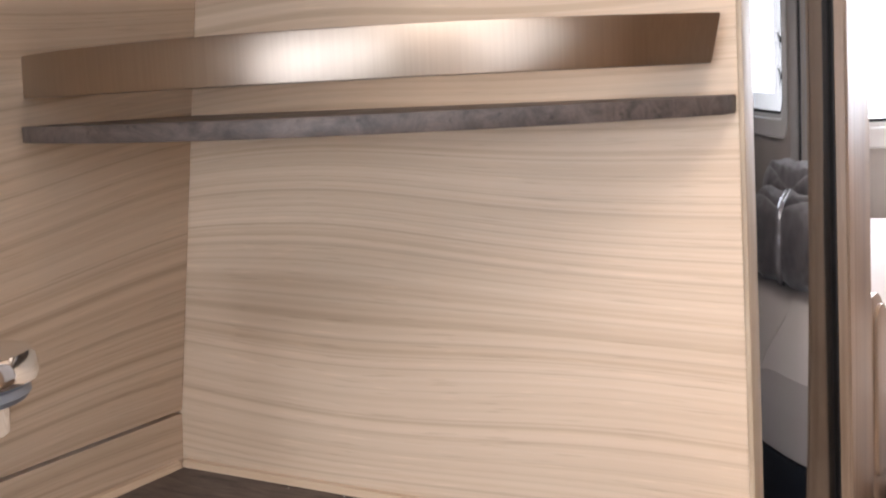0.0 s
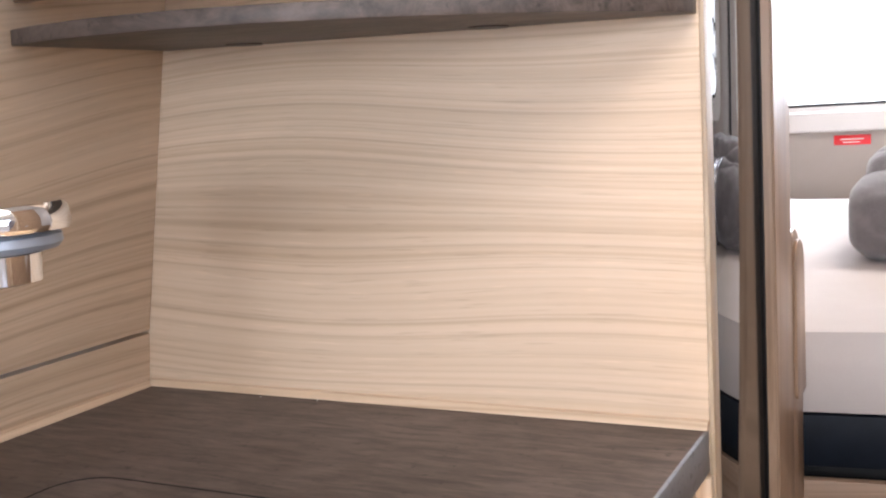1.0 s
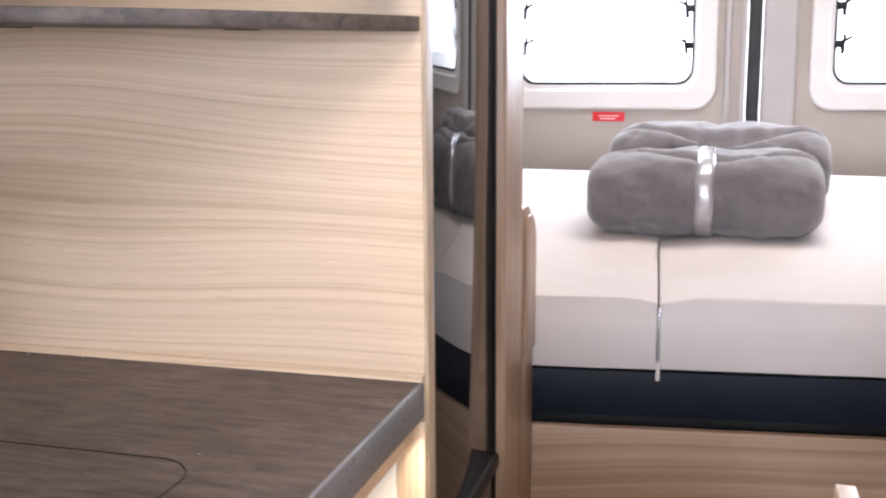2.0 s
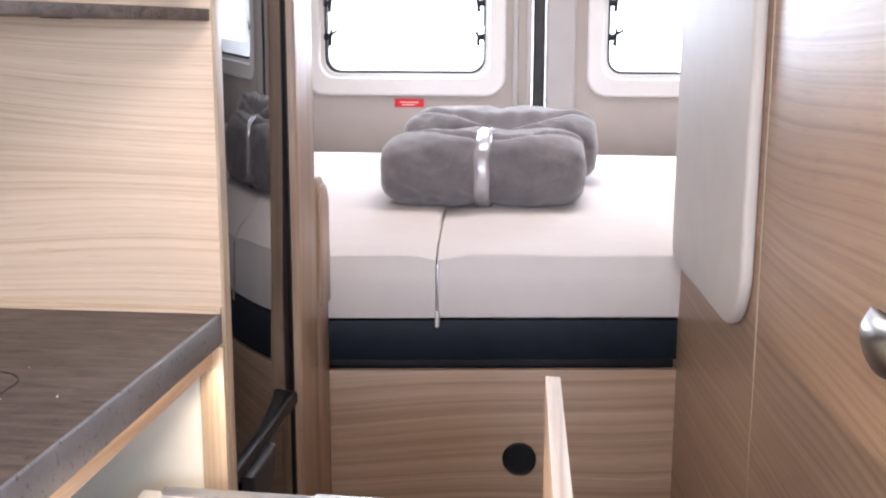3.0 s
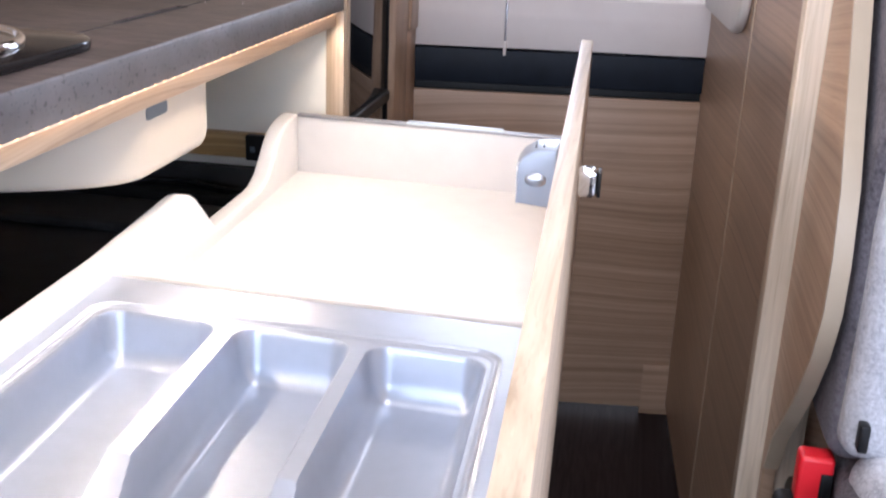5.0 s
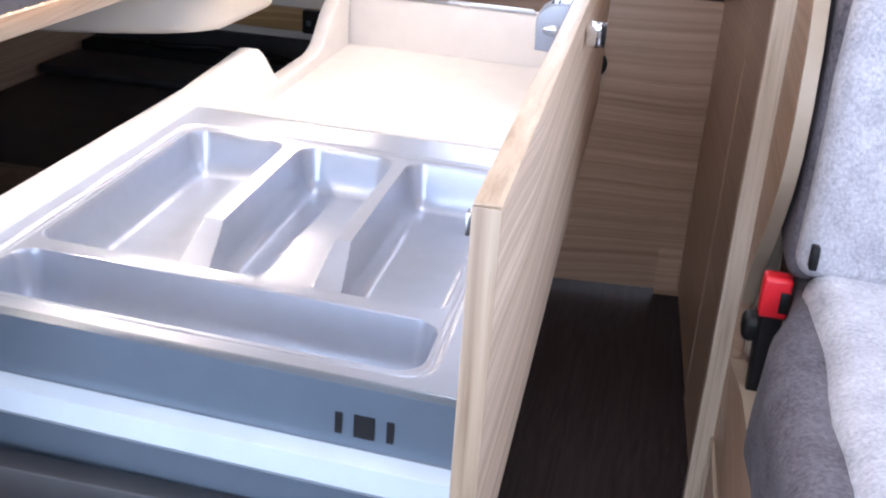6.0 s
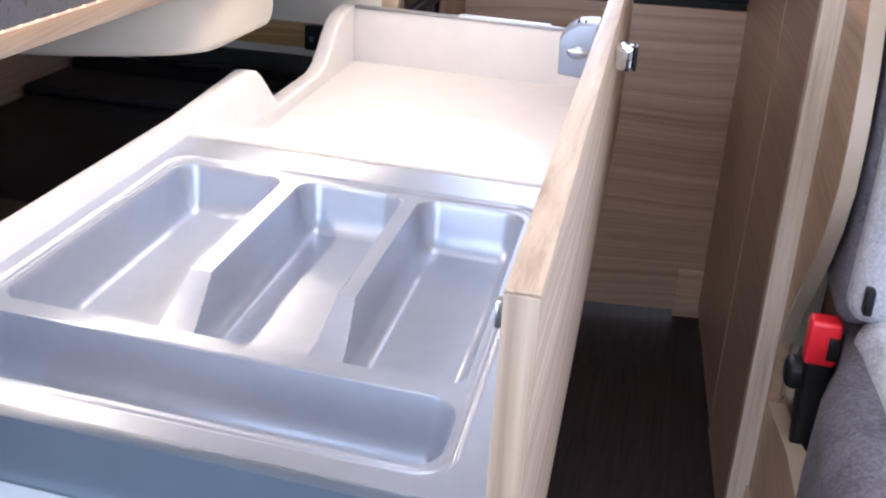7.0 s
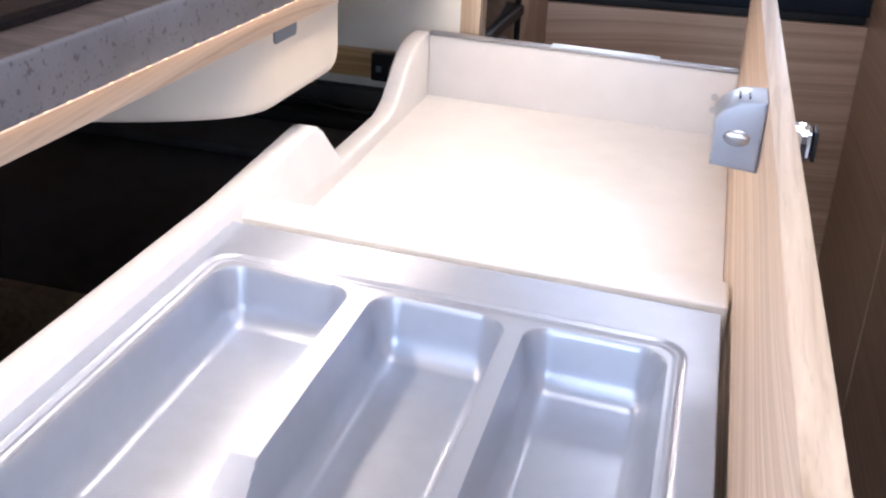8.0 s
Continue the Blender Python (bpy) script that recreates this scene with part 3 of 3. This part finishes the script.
bm = prism(round_rect(0.182, 0.645, 0.838, 1.90, (0.085, 0.03, 0.05, 0.05), 12), "x", -0.0165, -0.0005, 0.006, 4)
for v in bm.verts:
    v.co.x += side_x(v.co.y)
part("pad", bm, padded, padp)

# ---- worktop ----
worktop = thing("worktop", (-0.26, -0.65, 0.868), "dark slate-look laminate worktop on the kitchen unit", "worktop")
SX0, SX1, SY0, SY1 = -0.101, -0.087, -0.478, -0.318
part("slab", ring_prism([(-0.531, -1.30), (-0.0022, -1.30), (-0.0022, -0.0015), (-0.531, -0.0015)], [(SX0, SY0), (SX1, SY0), (SX1, SY1), (SX0, SY1)], "z", 0.868, 0.900), slate_mat, worktop, smooth=False)
part("front_edge", prism([(-0.0021, 0.868), (-0.0008, 0.868), (0.0, 0.8692), (0.0, 0.8982), (-0.0008, 0.8995), (-0.0021, 0.9002)], "y", -1.30, -0.0015), edge_slate, worktop, "speckled dark grey front edge")
groove = [p for p in round_rect(-0.385, -0.092, -0.60, -0.212, 0.034, 10)]
part("cover_joint", tube([(x, y, 0.8999) for x, y in groove + groove[:1]], 0.0008, 6), black, worktop, "fine dark joint of the flush sink cover")
part("finger_slot", rbox(SX0, SX1, SY0, SY1, 0.893, 0.8975, 0), black, worktop, "dark finger slot in the sink cover")
hob = thing("hob", (-0.2, -0.9, 0.9), "smoked glass hob with chrome ring set in the worktop", "hob")
part("glass_plate", prism(round_rect(-0.46, -0.034, -1.25, -0.597, (0.012, 0.012, 0.055, 0.055), 10), "z", 0.9006, 0.9085, 0.002), hob_glass, hob)
part("burner_bowl", spun([(0.097, 0.9090), (0.094, 0.9100), (0.060, 0.9094), (0.02, 0.9092)], -0.160, -0.725), bowl_steel, hob, "tinted steel burner bowl")
part("burner_ring", tube([(-0.160 + 0.100 * math.cos(a), -0.725 + 0.100 * math.sin(a), 0.9115) for a in [2 * math.pi * k / 48 for k in range(49)]], 0.0045, 10), chrome, hob, "chrome burner ring")

# ---- kitchen unit ----
unit = thing("kitchen_unit", (-0.27, -0.65, 0), "open kitchen unit with a cream sink housing under the worktop", "kitchen cabinet")
part("top_rail", rbox(-0.022, -0.008, -1.28, -0.0105, 0.8475, 0.8672, 0.001), edge_y, unit, "pale oak rail under the worktop")
strip = part("led_strip", rbox(-0.0078, -0.0062, -1.28, -0.0105, 0.8640, 0.8677, 0.0003), cream, unit)
for k in range(64):
    part("led", rbox(-0.0061, -0.0057, -1.27 + 0.0195 * k, -1.2665 + 0.0195 * k, 0.8650, 0.8668, 0), led, strip)
bm = prism(round_rect(-0.68, -0.410, 0.772, 0.868, (0.030, 0.022, 0, 0), 8), "x", -0.36, -0.030, 0.010, 4)
bmesh.ops.bisect_plane(bm, geom=bm.verts[:] + bm.edges[:] + bm.faces[:], plane_co=(0, -0.55, 0), plane_no=(0, 1, 0))
for k in range(8):
    bmesh.ops.bisect_plane(bm, geom=bm.verts[:] + bm.edges[:] + bm.faces[:], plane_co=(0, -0.56 - 0.012 * k, 0), plane_no=(0, 1, 0))
for v in bm.verts:
    if v.co.y < -0.55 and v.co.x > -0.1:
        v.co.x -= 0.16 * ((-0.55 - v.co.y) / 0.11) ** 2.2
part("sink_housing", bm, housing, unit, "cream plastic sink housing")
part("grip_hole", prism(round_rect(-0.556, -0.512, 0.826, 0.838, 0.004), "x", -0.0302, -0.0292), grey_metal, unit)
part("batten", rbox(-0.50, -0.05, -0.024, -0.0065, 0.654, 0.689, 0.001), batten_wood, unit, "raw wooden batten")
part("plug_block", rbox(-0.132, -0.070, -0.040, -0.0245, 0.655, 0.692, 0.003), black, unit, "black connector block")
for k in range(3):
    part("terminal", rbox(-0.124 + 0.018 * k, -0.117 + 0.018 * k, -0.0412, -0.0402, 0.668, 0.676, 0), grey_metal, unit)
part("runner", rbox(-0.50, 0.30, -0.030, -0.012, 0.610, 0.640, 0.002), soot, unit, "dark drawer runner")
part("runner", rbox(-0.50, 0.30, -1.165, -1.147, 0.610, 0.640, 0.002), soot, unit, "dark drawer runner")
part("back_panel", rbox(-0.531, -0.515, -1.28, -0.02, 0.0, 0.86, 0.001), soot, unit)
part("side_panel", rbox(-0.531, -0.001, -1.30, -1.282, 0.0, 0.866, 0.001), tan_z, unit)
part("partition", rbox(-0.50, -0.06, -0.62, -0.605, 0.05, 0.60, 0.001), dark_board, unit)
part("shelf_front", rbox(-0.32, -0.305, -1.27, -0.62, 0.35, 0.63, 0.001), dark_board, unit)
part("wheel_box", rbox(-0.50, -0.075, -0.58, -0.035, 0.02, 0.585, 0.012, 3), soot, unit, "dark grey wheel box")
part("cable_duct", rbox(-0.50, -0.07, -0.075, -0.0355, 0.586, 0.612, 0.006, 3), black, unit, "black cable duct")
part("cable_duct", rbox(-0.50, -0.09, -0.20, -0.085, 0.586, 0.600, 0.005, 3), soot, unit)
part("cable", tube([(-0.08 - 0.02 * k, -0.055 - 0.012 * math.sin(k * 0.6), 0.618) for k in range(16)], 0.004, 8), black, unit)
part("lower_front", rbox(-0.018, -0.002, -1.28, -0.012, 0.03, 0.575, 0.001), tan_y, unit)

# ---- pull-out drawer ----
LOCK_Z = 0.805
drawer = thing("drawer", (0.15, -0.6, 0.6), "wide white pull-out drawer standing open from the kitchen unit", "drawer")
part("front_panel", rbox(0.327, 0.3415, -1.172, -0.022, 0.600, 0.8505, 0.001), wood_y, drawer, "pale oak drawer front")
part("front_edging", rbox(0.327, 0.3415, -1.1735, -1.1723, 0.600, 0.8505, 0.0004), edge_z, drawer)
part("front_edging", rbox(0.3272, 0.3413, -1.172, -0.022, 0.8506, 0.8520, 0.0004), edge_y, drawer)
part("base", rbox(-0.051, 0.3265, -1.140, -0.080, 0.640, 0.653, 0.001), white_metal, drawer)
part("far_side", rbox(-0.051, 0.3265, -0.080, -0.068, 0.60, 0.730, 0.003, 3), side_grey, drawer)
part("top_cap", rbox(-0.050, 0.3255, -0.082, -0.066, 0.7290, 0.7325, 0.001), cap_grey, drawer, "grey metal top edge")
# LED reflection on the far top edge, built as a pale strip.
part("led_glint", rbox(0.105, 0.235, -0.083, -0.066, 0.7326, 0.7350, 0.001), lit_metal, drawer, "pale strip standing in for the LED's reflection")
prof = [(-1.125, 0.640), (-1.125, 0.722), (-0.655, 0.722), (-0.50, 0.730), (-0.485, 0.730), (-0.470, 0.727), (-0.455, 0.718), (-0.402, 0.672), (-0.395, 0.671),
        (-0.25, 0.671), (-0.235, 0.673), (-0.215, 0.680), (-0.195, 0.694), (-0.175, 0.712), (-0.155, 0.724), (-0.135, 0.730), (-0.110, 0.733), (-0.0805, 0.733), (-0.0805, 0.640)]
part("rear_side", prism(prof, "x", -0.0700, -0.0475, 0.004, 3), white_metal, drawer)
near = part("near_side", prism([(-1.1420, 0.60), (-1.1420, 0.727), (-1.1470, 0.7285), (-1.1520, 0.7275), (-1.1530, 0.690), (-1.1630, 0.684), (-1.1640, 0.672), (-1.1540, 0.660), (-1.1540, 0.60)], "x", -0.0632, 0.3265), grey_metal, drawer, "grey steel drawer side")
# The ledge is the same steel, painted paler where light strikes it.
part("ledge", prism([(-1.1535, 0.6895), (-1.1635, 0.6845), (-1.1648, 0.672), (-1.1550, 0.6605), (-1.1660, 0.671), (-1.1650, 0.686)], "x", -0.0632, 0.3262), lit_metal, near, "raised band coloured pale for the light it catches")
for a0, a1, z0, z1 in ((0.2565, 0.2605, 0.697, 0.710), (0.2675, 0.2795, 0.6965, 0.7105), (0.2865, 0.2905, 0.697, 0.710)):
    part("slot", rbox(a0, a1, -1.1535, -1.1515, z0, z1, 0), black, near)
for zz in (0.699, 0.684):
    part("screw", cyl((0.303, -0.0825, zz), (0.303, -0.0795, zz), 0.0042, 12), satin, drawer, "small round screw head")
part("cross_bar", rbox(-0.051, 0.3245, -0.640, -0.598, 0.653, 0.706, 0.003, 3), white_metal, drawer, "white crossbar behind the tray")
part("foil_scrap", rbox(0.321, 0.3265, -0.560, -0.545, 0.654, 0.668, 0.002), paper, drawer)
lk = part("lock", prism([(0.3265, LOCK_Z), (0.2965, LOCK_Z + 0.002), (0.2955, LOCK_Z + 0.032), (0.300, LOCK_Z + 0.039), (0.310, LOCK_Z + 0.0455), (0.3265, LOCK_Z + 0.047)], "y", -0.648, -0.608, 0.0025, 3), lock_mat, drawer, "grey plastic push lock")
bm = bmesh.new()
bmesh.ops.create_uvsphere(bm, u_segments=24, v_segments=12, radius=1)
for v in bm.verts:
    v.co = (0.311 + 0.0085 * v.co.x, -0.648 + 0.0025 * v.co.y, LOCK_Z + 0.022 + 0.0055 * v.co.z)
part("thumb_dish", bm, satin, lk)
for k in range(2):
    part("mould_line", rbox(0.309 + 0.006 * k, 0.310 + 0.006 * k, -0.640, -0.628, LOCK_Z + 0.044, LOCK_Z + 0.0475, 0), soot, lk)
kb = part("knob", rbox(0.3428, 0.358, -0.636, -0.615, LOCK_Z + 0.008, LOCK_Z + 0.030, 0.004, 3), chrome, lk, "chrome push button")
part("knob_end", rbox(0.3581, 0.3610, -0.635, -0.616, LOCK_Z + 0.009, LOCK_Z + 0.029, 0.001), black, lk)
part("corner_clip", rbox(0.3240, 0.3268, -1.1715, -1.1645, 0.834, 0.846, 0.001), satin, drawer)

# ---- cutlery tray ----
tray = thing("cutlery_tray", (0.14, -0.88, 0.654), "silver-grey plastic cutlery tray with four compartments in the drawer", "cutlery tray")
COMP = [(-0.021, 0.0835, -0.990, -0.700), (0.0945, 0.193, -0.990, -0.700), (0.2005, 0.297, -0.990, -0.700), (-0.022, 0.299, -1.076, -1.002)]


def sdf(x, y, c, r):
    cx, cy, hx, hy = (c[0] + c[1]) / 2, (c[2] + c[3]) / 2, (c[1] - c[0]) / 2 - r, (c[3] - c[2]) / 2 - r
    qx, qy = abs(x - cx) - hx, abs(y - cy) - hy
    return math.hypot(max(qx, 0), max(qy, 0)) + min(max(qx, qy), 0) - r


def pocket(d):
    """Depth of a compartment at a distance inside its rim: rounded lip, steep wall, wide fillet, flat floor."""
    if d <= 0:
        return 0.0
    if d < 0.003:
        return 0.0035 * (d / 0.003) ** 2
    if d < 0.009:
        return 0.0035 + 0.0275 * (d - 0.003) / 0.006
    if d < 0.021:
        return 0.031 + 0.013 * (1 - (1 - (d - 0.009) / 0.012) ** 2.4)
    return 0.044


def tray_height(x, y):
    drop = 0.0
    for c in COMP:
        drop = max(drop, pocket(-sdf(x, y, c, 0.022)))
    # a channel joins the three long compartments
    drop = max(drop, pocket(-sdf(x, y, (-0.021, 0.297, -0.990, -0.958), 0.0155)))
    # the two partitions slope down to the floor before the cross compartment
    for cx in (0.0885, 0.196):
        if abs(x - cx) < 0.022 and -0.986 < y < -0.898:
            t = min(1, (-0.898 - y) / 0.074) * min(1, (y + 0.986) / 0.006)
            drop = max(drop, 0.041 * t)
    step = -sdf(x, y, (-0.030, 0.306, -1.084, -0.690), 0.022)
    drop = max(drop, 0.0022 * min(1, max(0, step / 0.003)))
    ridge = 0.0009 * math.exp(-((step - 0.0055) / 0.0016) ** 2) if drop < 0.003 else 0.0
    return 0.7075 - drop + ridge


bm = bmesh.new()
tx, ty = np.linspace(-0.0465, 0.3255, 380), np.linspace(-1.1245, -0.6405, 490)
grid = [[bm.verts.new((x, y, tray_height(x, y))) for x in tx] for y in ty]
for a, b in zip(grid, grid[1:]):
    for k in range(len(tx) - 1):
        bm.faces.new((a[k], a[k + 1], b[k + 1], b[k]))
to = part("shell", bm, tray_mat, tray)
part("front_lip", rbox(-0.0465, 0.3255, -1.1262, -1.1232, 0.7030, 0.7088, 0.0012), tray_mat, tray, "bright folded front lip")
to.data.polygons.foreach_set("use_smooth", [True] * len(to.data.polygons))
s = to.modifiers.new("solid", "SOLIDIFY")
s.thickness, s.offset = 0.0018, -1

# the drawer has racked a little on its runners
RACKED = Matrix(((1, -0.030, 0, -0.0012), (-0.05, 1, 0, 0.0165), (0, 0, 1, 0), (0, 0, 0, 1)))
for body, m in ((drawer, RACKED), (tray, Matrix.Translation((-0.005, -0.016, 0)) @ RACKED)):
    for ob in body.children_recursive:
        ob.data.transform(m)

# ---- shelf and rail above the worktop ----
A, B = Vector((-0.455, -0.168)), Vector((-0.001, -0.020))


def bowed(off, sag=0.092, n=36, a=A, b=B):
    """An arc from a to b that swells towards the aisle."""
    c = (b - a).length
    r = (c * c / 4 + sag * sag) / (2 * sag)
    d = (b - a).normalized()
    nrm = Vector((d.y, -d.x))
    mid = (a + b) / 2 - nrm * (r - sag)
    half = math.asin(c / 2 / r)
    out = []
    for k in range(n + 1):
        t = -half + 2 * half * k / n
        out.append(tuple(mid + (r + off) * (nrm * math.cos(t) + d * math.sin(t))))
    return out


shelf = thing("shelf", (-0.3, -0.06, 1.206), "dark slate-look corner shelf with a bowed front", "shelf")
part("board", prism(bowed(0) + [(-0.001, -0.0006), (-0.4545, -0.0006)], "z", 1.188, 1.1995, 0.001), shelf_slate, shelf)
for px, py in ((-0.36, -0.020), (-0.145, -0.020)):
    part("bracket_plate", cyl((px, py, 1.1870), (px, py, 1.1882), 0.015, 20), shelf_slate, shelf)
rail = thing("shelf_rail", (-0.3, -0.06, 1.238), "brushed champagne metal guard rail bowed across the shelf corner", "rail")
line, inner_line = bowed(-0.004), bowed(-0.016)
rl = part("band", prism(line + list(reversed(inner_line)), "z", 1.2185, 1.2480, 0.0012), rail_metal, rail)
for vv in rl.data.vertices:
    if vv.co.x > -0.03:
        vv.co.x -= 0.2 * (1.2480 - vv.co.z)

# shelf and rail hang slightly off level
OFF_LEVEL = Matrix.Translation((0, 0, 1.19)) @ Matrix.Rotation(radians(1.25), 4, "Y") @ Matrix.Translation((0, 0, -1.19))
for ob in (shelf, rail):
    ob.matrix_basis = OFF_LEVEL @ ob.matrix_basis

# ---- tap ----
tap = thing("tap", (-0.36, -0.40, 0.9), "chrome kitchen tap with a dark grip ring over the worktop", "tap")
part("lever_cap", spun([(0.034, 1.0855), (0.0385, 1.0865), (0.0395, 1.0900), (0.0385, 1.0980), (0.036, 1.1005)], -0.283, -0.350), chrome, tap, "chrome lever cap")
part("grip_ring", spun([(0.026, 1.0755), (0.032, 1.0765), (0.0345, 1.0795), (0.034, 1.0835), (0.031, 1.0854)], -0.283, -0.350), lock_mat, tap, "dark grey ring")
part("nozzle", spun([(0.020, 1.0590), (0.0225, 1.0600), (0.0235, 1.0745), (0.022, 1.0754)], -0.283, -0.350), chrome, tap, "chrome nozzle")
part("spout", tube([(-0.294 - 0.01 * k, -0.350, 1.081) for k in range(11)], 0.013, 20), chrome, tap)
part("riser", tube([(-0.394, -0.350, 0.90), (-0.394, -0.350, 1.0), (-0.394, -0.350, 1.094)], 0.016, 20), chrome, tap)

# ---- bench seat ----
bench = thing("bench_seat", (0.95, -0.7, 0), "grey tweed bench seat with tan side panel and red buckle", "bench seat")
back = [(-0.3995, 0.10), (-0.3995, 1.30), (-0.41, 1.30), (-0.495, 0.98), (-0.540, 0.89), (-0.570, 0.83), (-0.583, 0.775), (-0.583, 0.73), (-0.565, 0.685), (-0.530, 0.635), (-0.490, 0.59), (-0.447, 0.545), (-0.425, 0.50), (-0.425, 0.10)]
part("side_panel", prism(back, "x", 0.5525, 0.5665, 0.003, 3), tan_y, bench)
curve = back[2:-1]
part("edge_band", prism([(y - 0.0062, z) for y, z in curve] + [(y - 0.0002, z) for y, z in reversed(curve)], "x", 0.5522, 0.5668), edge_pale, bench, "pale cream edge band")
low_pts = [(-0.413, 0.02), (-0.413, 0.425), (-0.43, 0.420), (-0.48, 0.43), (-0.53, 0.446), (-0.60, 0.466), (-0.70, 0.48), (-1.05, 0.485), (-1.05, 0.02)]
part("base_panel", prism(low_pts, "x", 0.554, 0.572, 0.003, 3), tan_y, bench)
part("edge_band", prism([(y, z + 0.004) for y, z in low_pts[2:7]] + [(y, z + 0.0002) for y, z in reversed(low_pts[2:7])], "x", 0.5536, 0.5722), edge_pale, bench, "pale cream edge band")
part("corner_trim", prism([(-0.4135, 0.02), (-0.4135, 0.30), (-0.418, 0.30), (-0.60, 0.325), (-0.60, 0.318), (-0.424, 0.290), (-0.424, 0.02)], "x", 0.549, 0.5538, 0.001), edge_pale, bench)
part("base", rbox(0.59, 1.34, -1.05, -0.42, 0.02, 0.44, 0.002), tan_x, bench)


def cushion(x0, x1, y0, y1, z0, z1, r, amp, seed):
    bm = rbox(x0, x1, y0, y1, z0, z1, r, 6)
    bmesh.ops.subdivide_edges(bm, edges=[e for e in bm.edges if e.calc_length() > 0.05], cuts=10, use_grid_fill=True)
    for v in bm.verts:
        v.co += Vector([amp * noise.noise(v.co * 7 + Vector((seed, k * 3, 0))) for k in range(3)])
    return bm


part("backrest_bolster", cushion(0.5725, 0.612, -0.592, -0.46, 0.60, 1.30, 0.018, 0.004, 1), seat_dark, bench, "mid-grey tweed side bolster")
part("backrest", cushion(0.580, 0.80, -0.612, -0.45, 0.610, 1.30, 0.018, 0.004, 2), seat_light, bench, "light grey tweed back cushion")
part("backrest_inner", cushion(0.745, 1.34, -0.606, -0.45, 0.610, 1.30, 0.020, 0.005, 9), seat_dark, bench)
bm = cushion(0.552, 0.650, -1.08, -0.50, 0.45, 0.602, 0.034, 0.008, 3)
for v in bm.verts:
    t = min(1, max(0, (v.co.y + 0.72) / 0.14))
    v.co.x += 0.036 * t * t * (3 - 2 * t) * (1 - (v.co.x - 0.552) / 0.098)
part("seat_bolster", bm, seat_dark, bench, "mid-grey tweed side bolster")
part("seat_cushion", cushion(0.590, 1.34, -1.10, -0.58, 0.45, 0.618, 0.030, 0.008, 4), seat_light, bench, "light grey tweed seat cushion")
bk = part("belt_buckle", rbox(0.5555, 0.5845, -0.580, -0.556, 0.552, 0.597, 0.004, 3), red, bench, "red seat belt buckle")
part("buckle_slot", rbox(0.574, 0.5835, -0.5815, -0.5795, 0.560, 0.583, 0.0005), black, bk)
part("buckle_stem", prism([(-0.577, 0.556), (-0.545, 0.560), (-0.512, 0.540), (-0.503, 0.528), (-0.507, 0.515), (-0.530, 0.508), (-0.548, 0.480), (-0.560, 0.455), (-0.572, 0.455), (-0.578, 0.50)], "x", 0.560, 0.582, 0.004, 3), black, bk, "black curved buckle stem")
part("stem_boot", rbox(0.545, 0.575, -0.562, -0.530, 0.512, 0.540, 0.008, 3), black, bk, "rounded black boot on the stem")
part("recliner_strip", rbox(0.588, 0.596, -0.622, -0.608, 0.628, 0.652, 0.002), black, bench)

bench.matrix_basis = Matrix.Translation((0.010, -0.018, -0.004)) @ bench.matrix_basis

bm = bmesh.new()
rng = random.Random(4)
for cx, cy in ((-0.37, -0.012), (-0.315, -0.010), (-0.10, -0.20), (-0.05, -0.27), (-0.33, -0.30), (-0.08, -0.28)):
    r = rng.uniform(0.0004, 0.0009)
    q = bmesh.ops.create_icosphere(bm, subdivisions=1, radius=r)
    bmesh.ops.translate(bm, verts=q["verts"], vec=(cx + rng.uniform(-0.01, 0.01), cy, 0.9003 + r * 0.8))
tagged(part("crumbs", bm, paper), "tiny pale crumbs scattered on the dark worktop", "crumbs", kind="stuff")
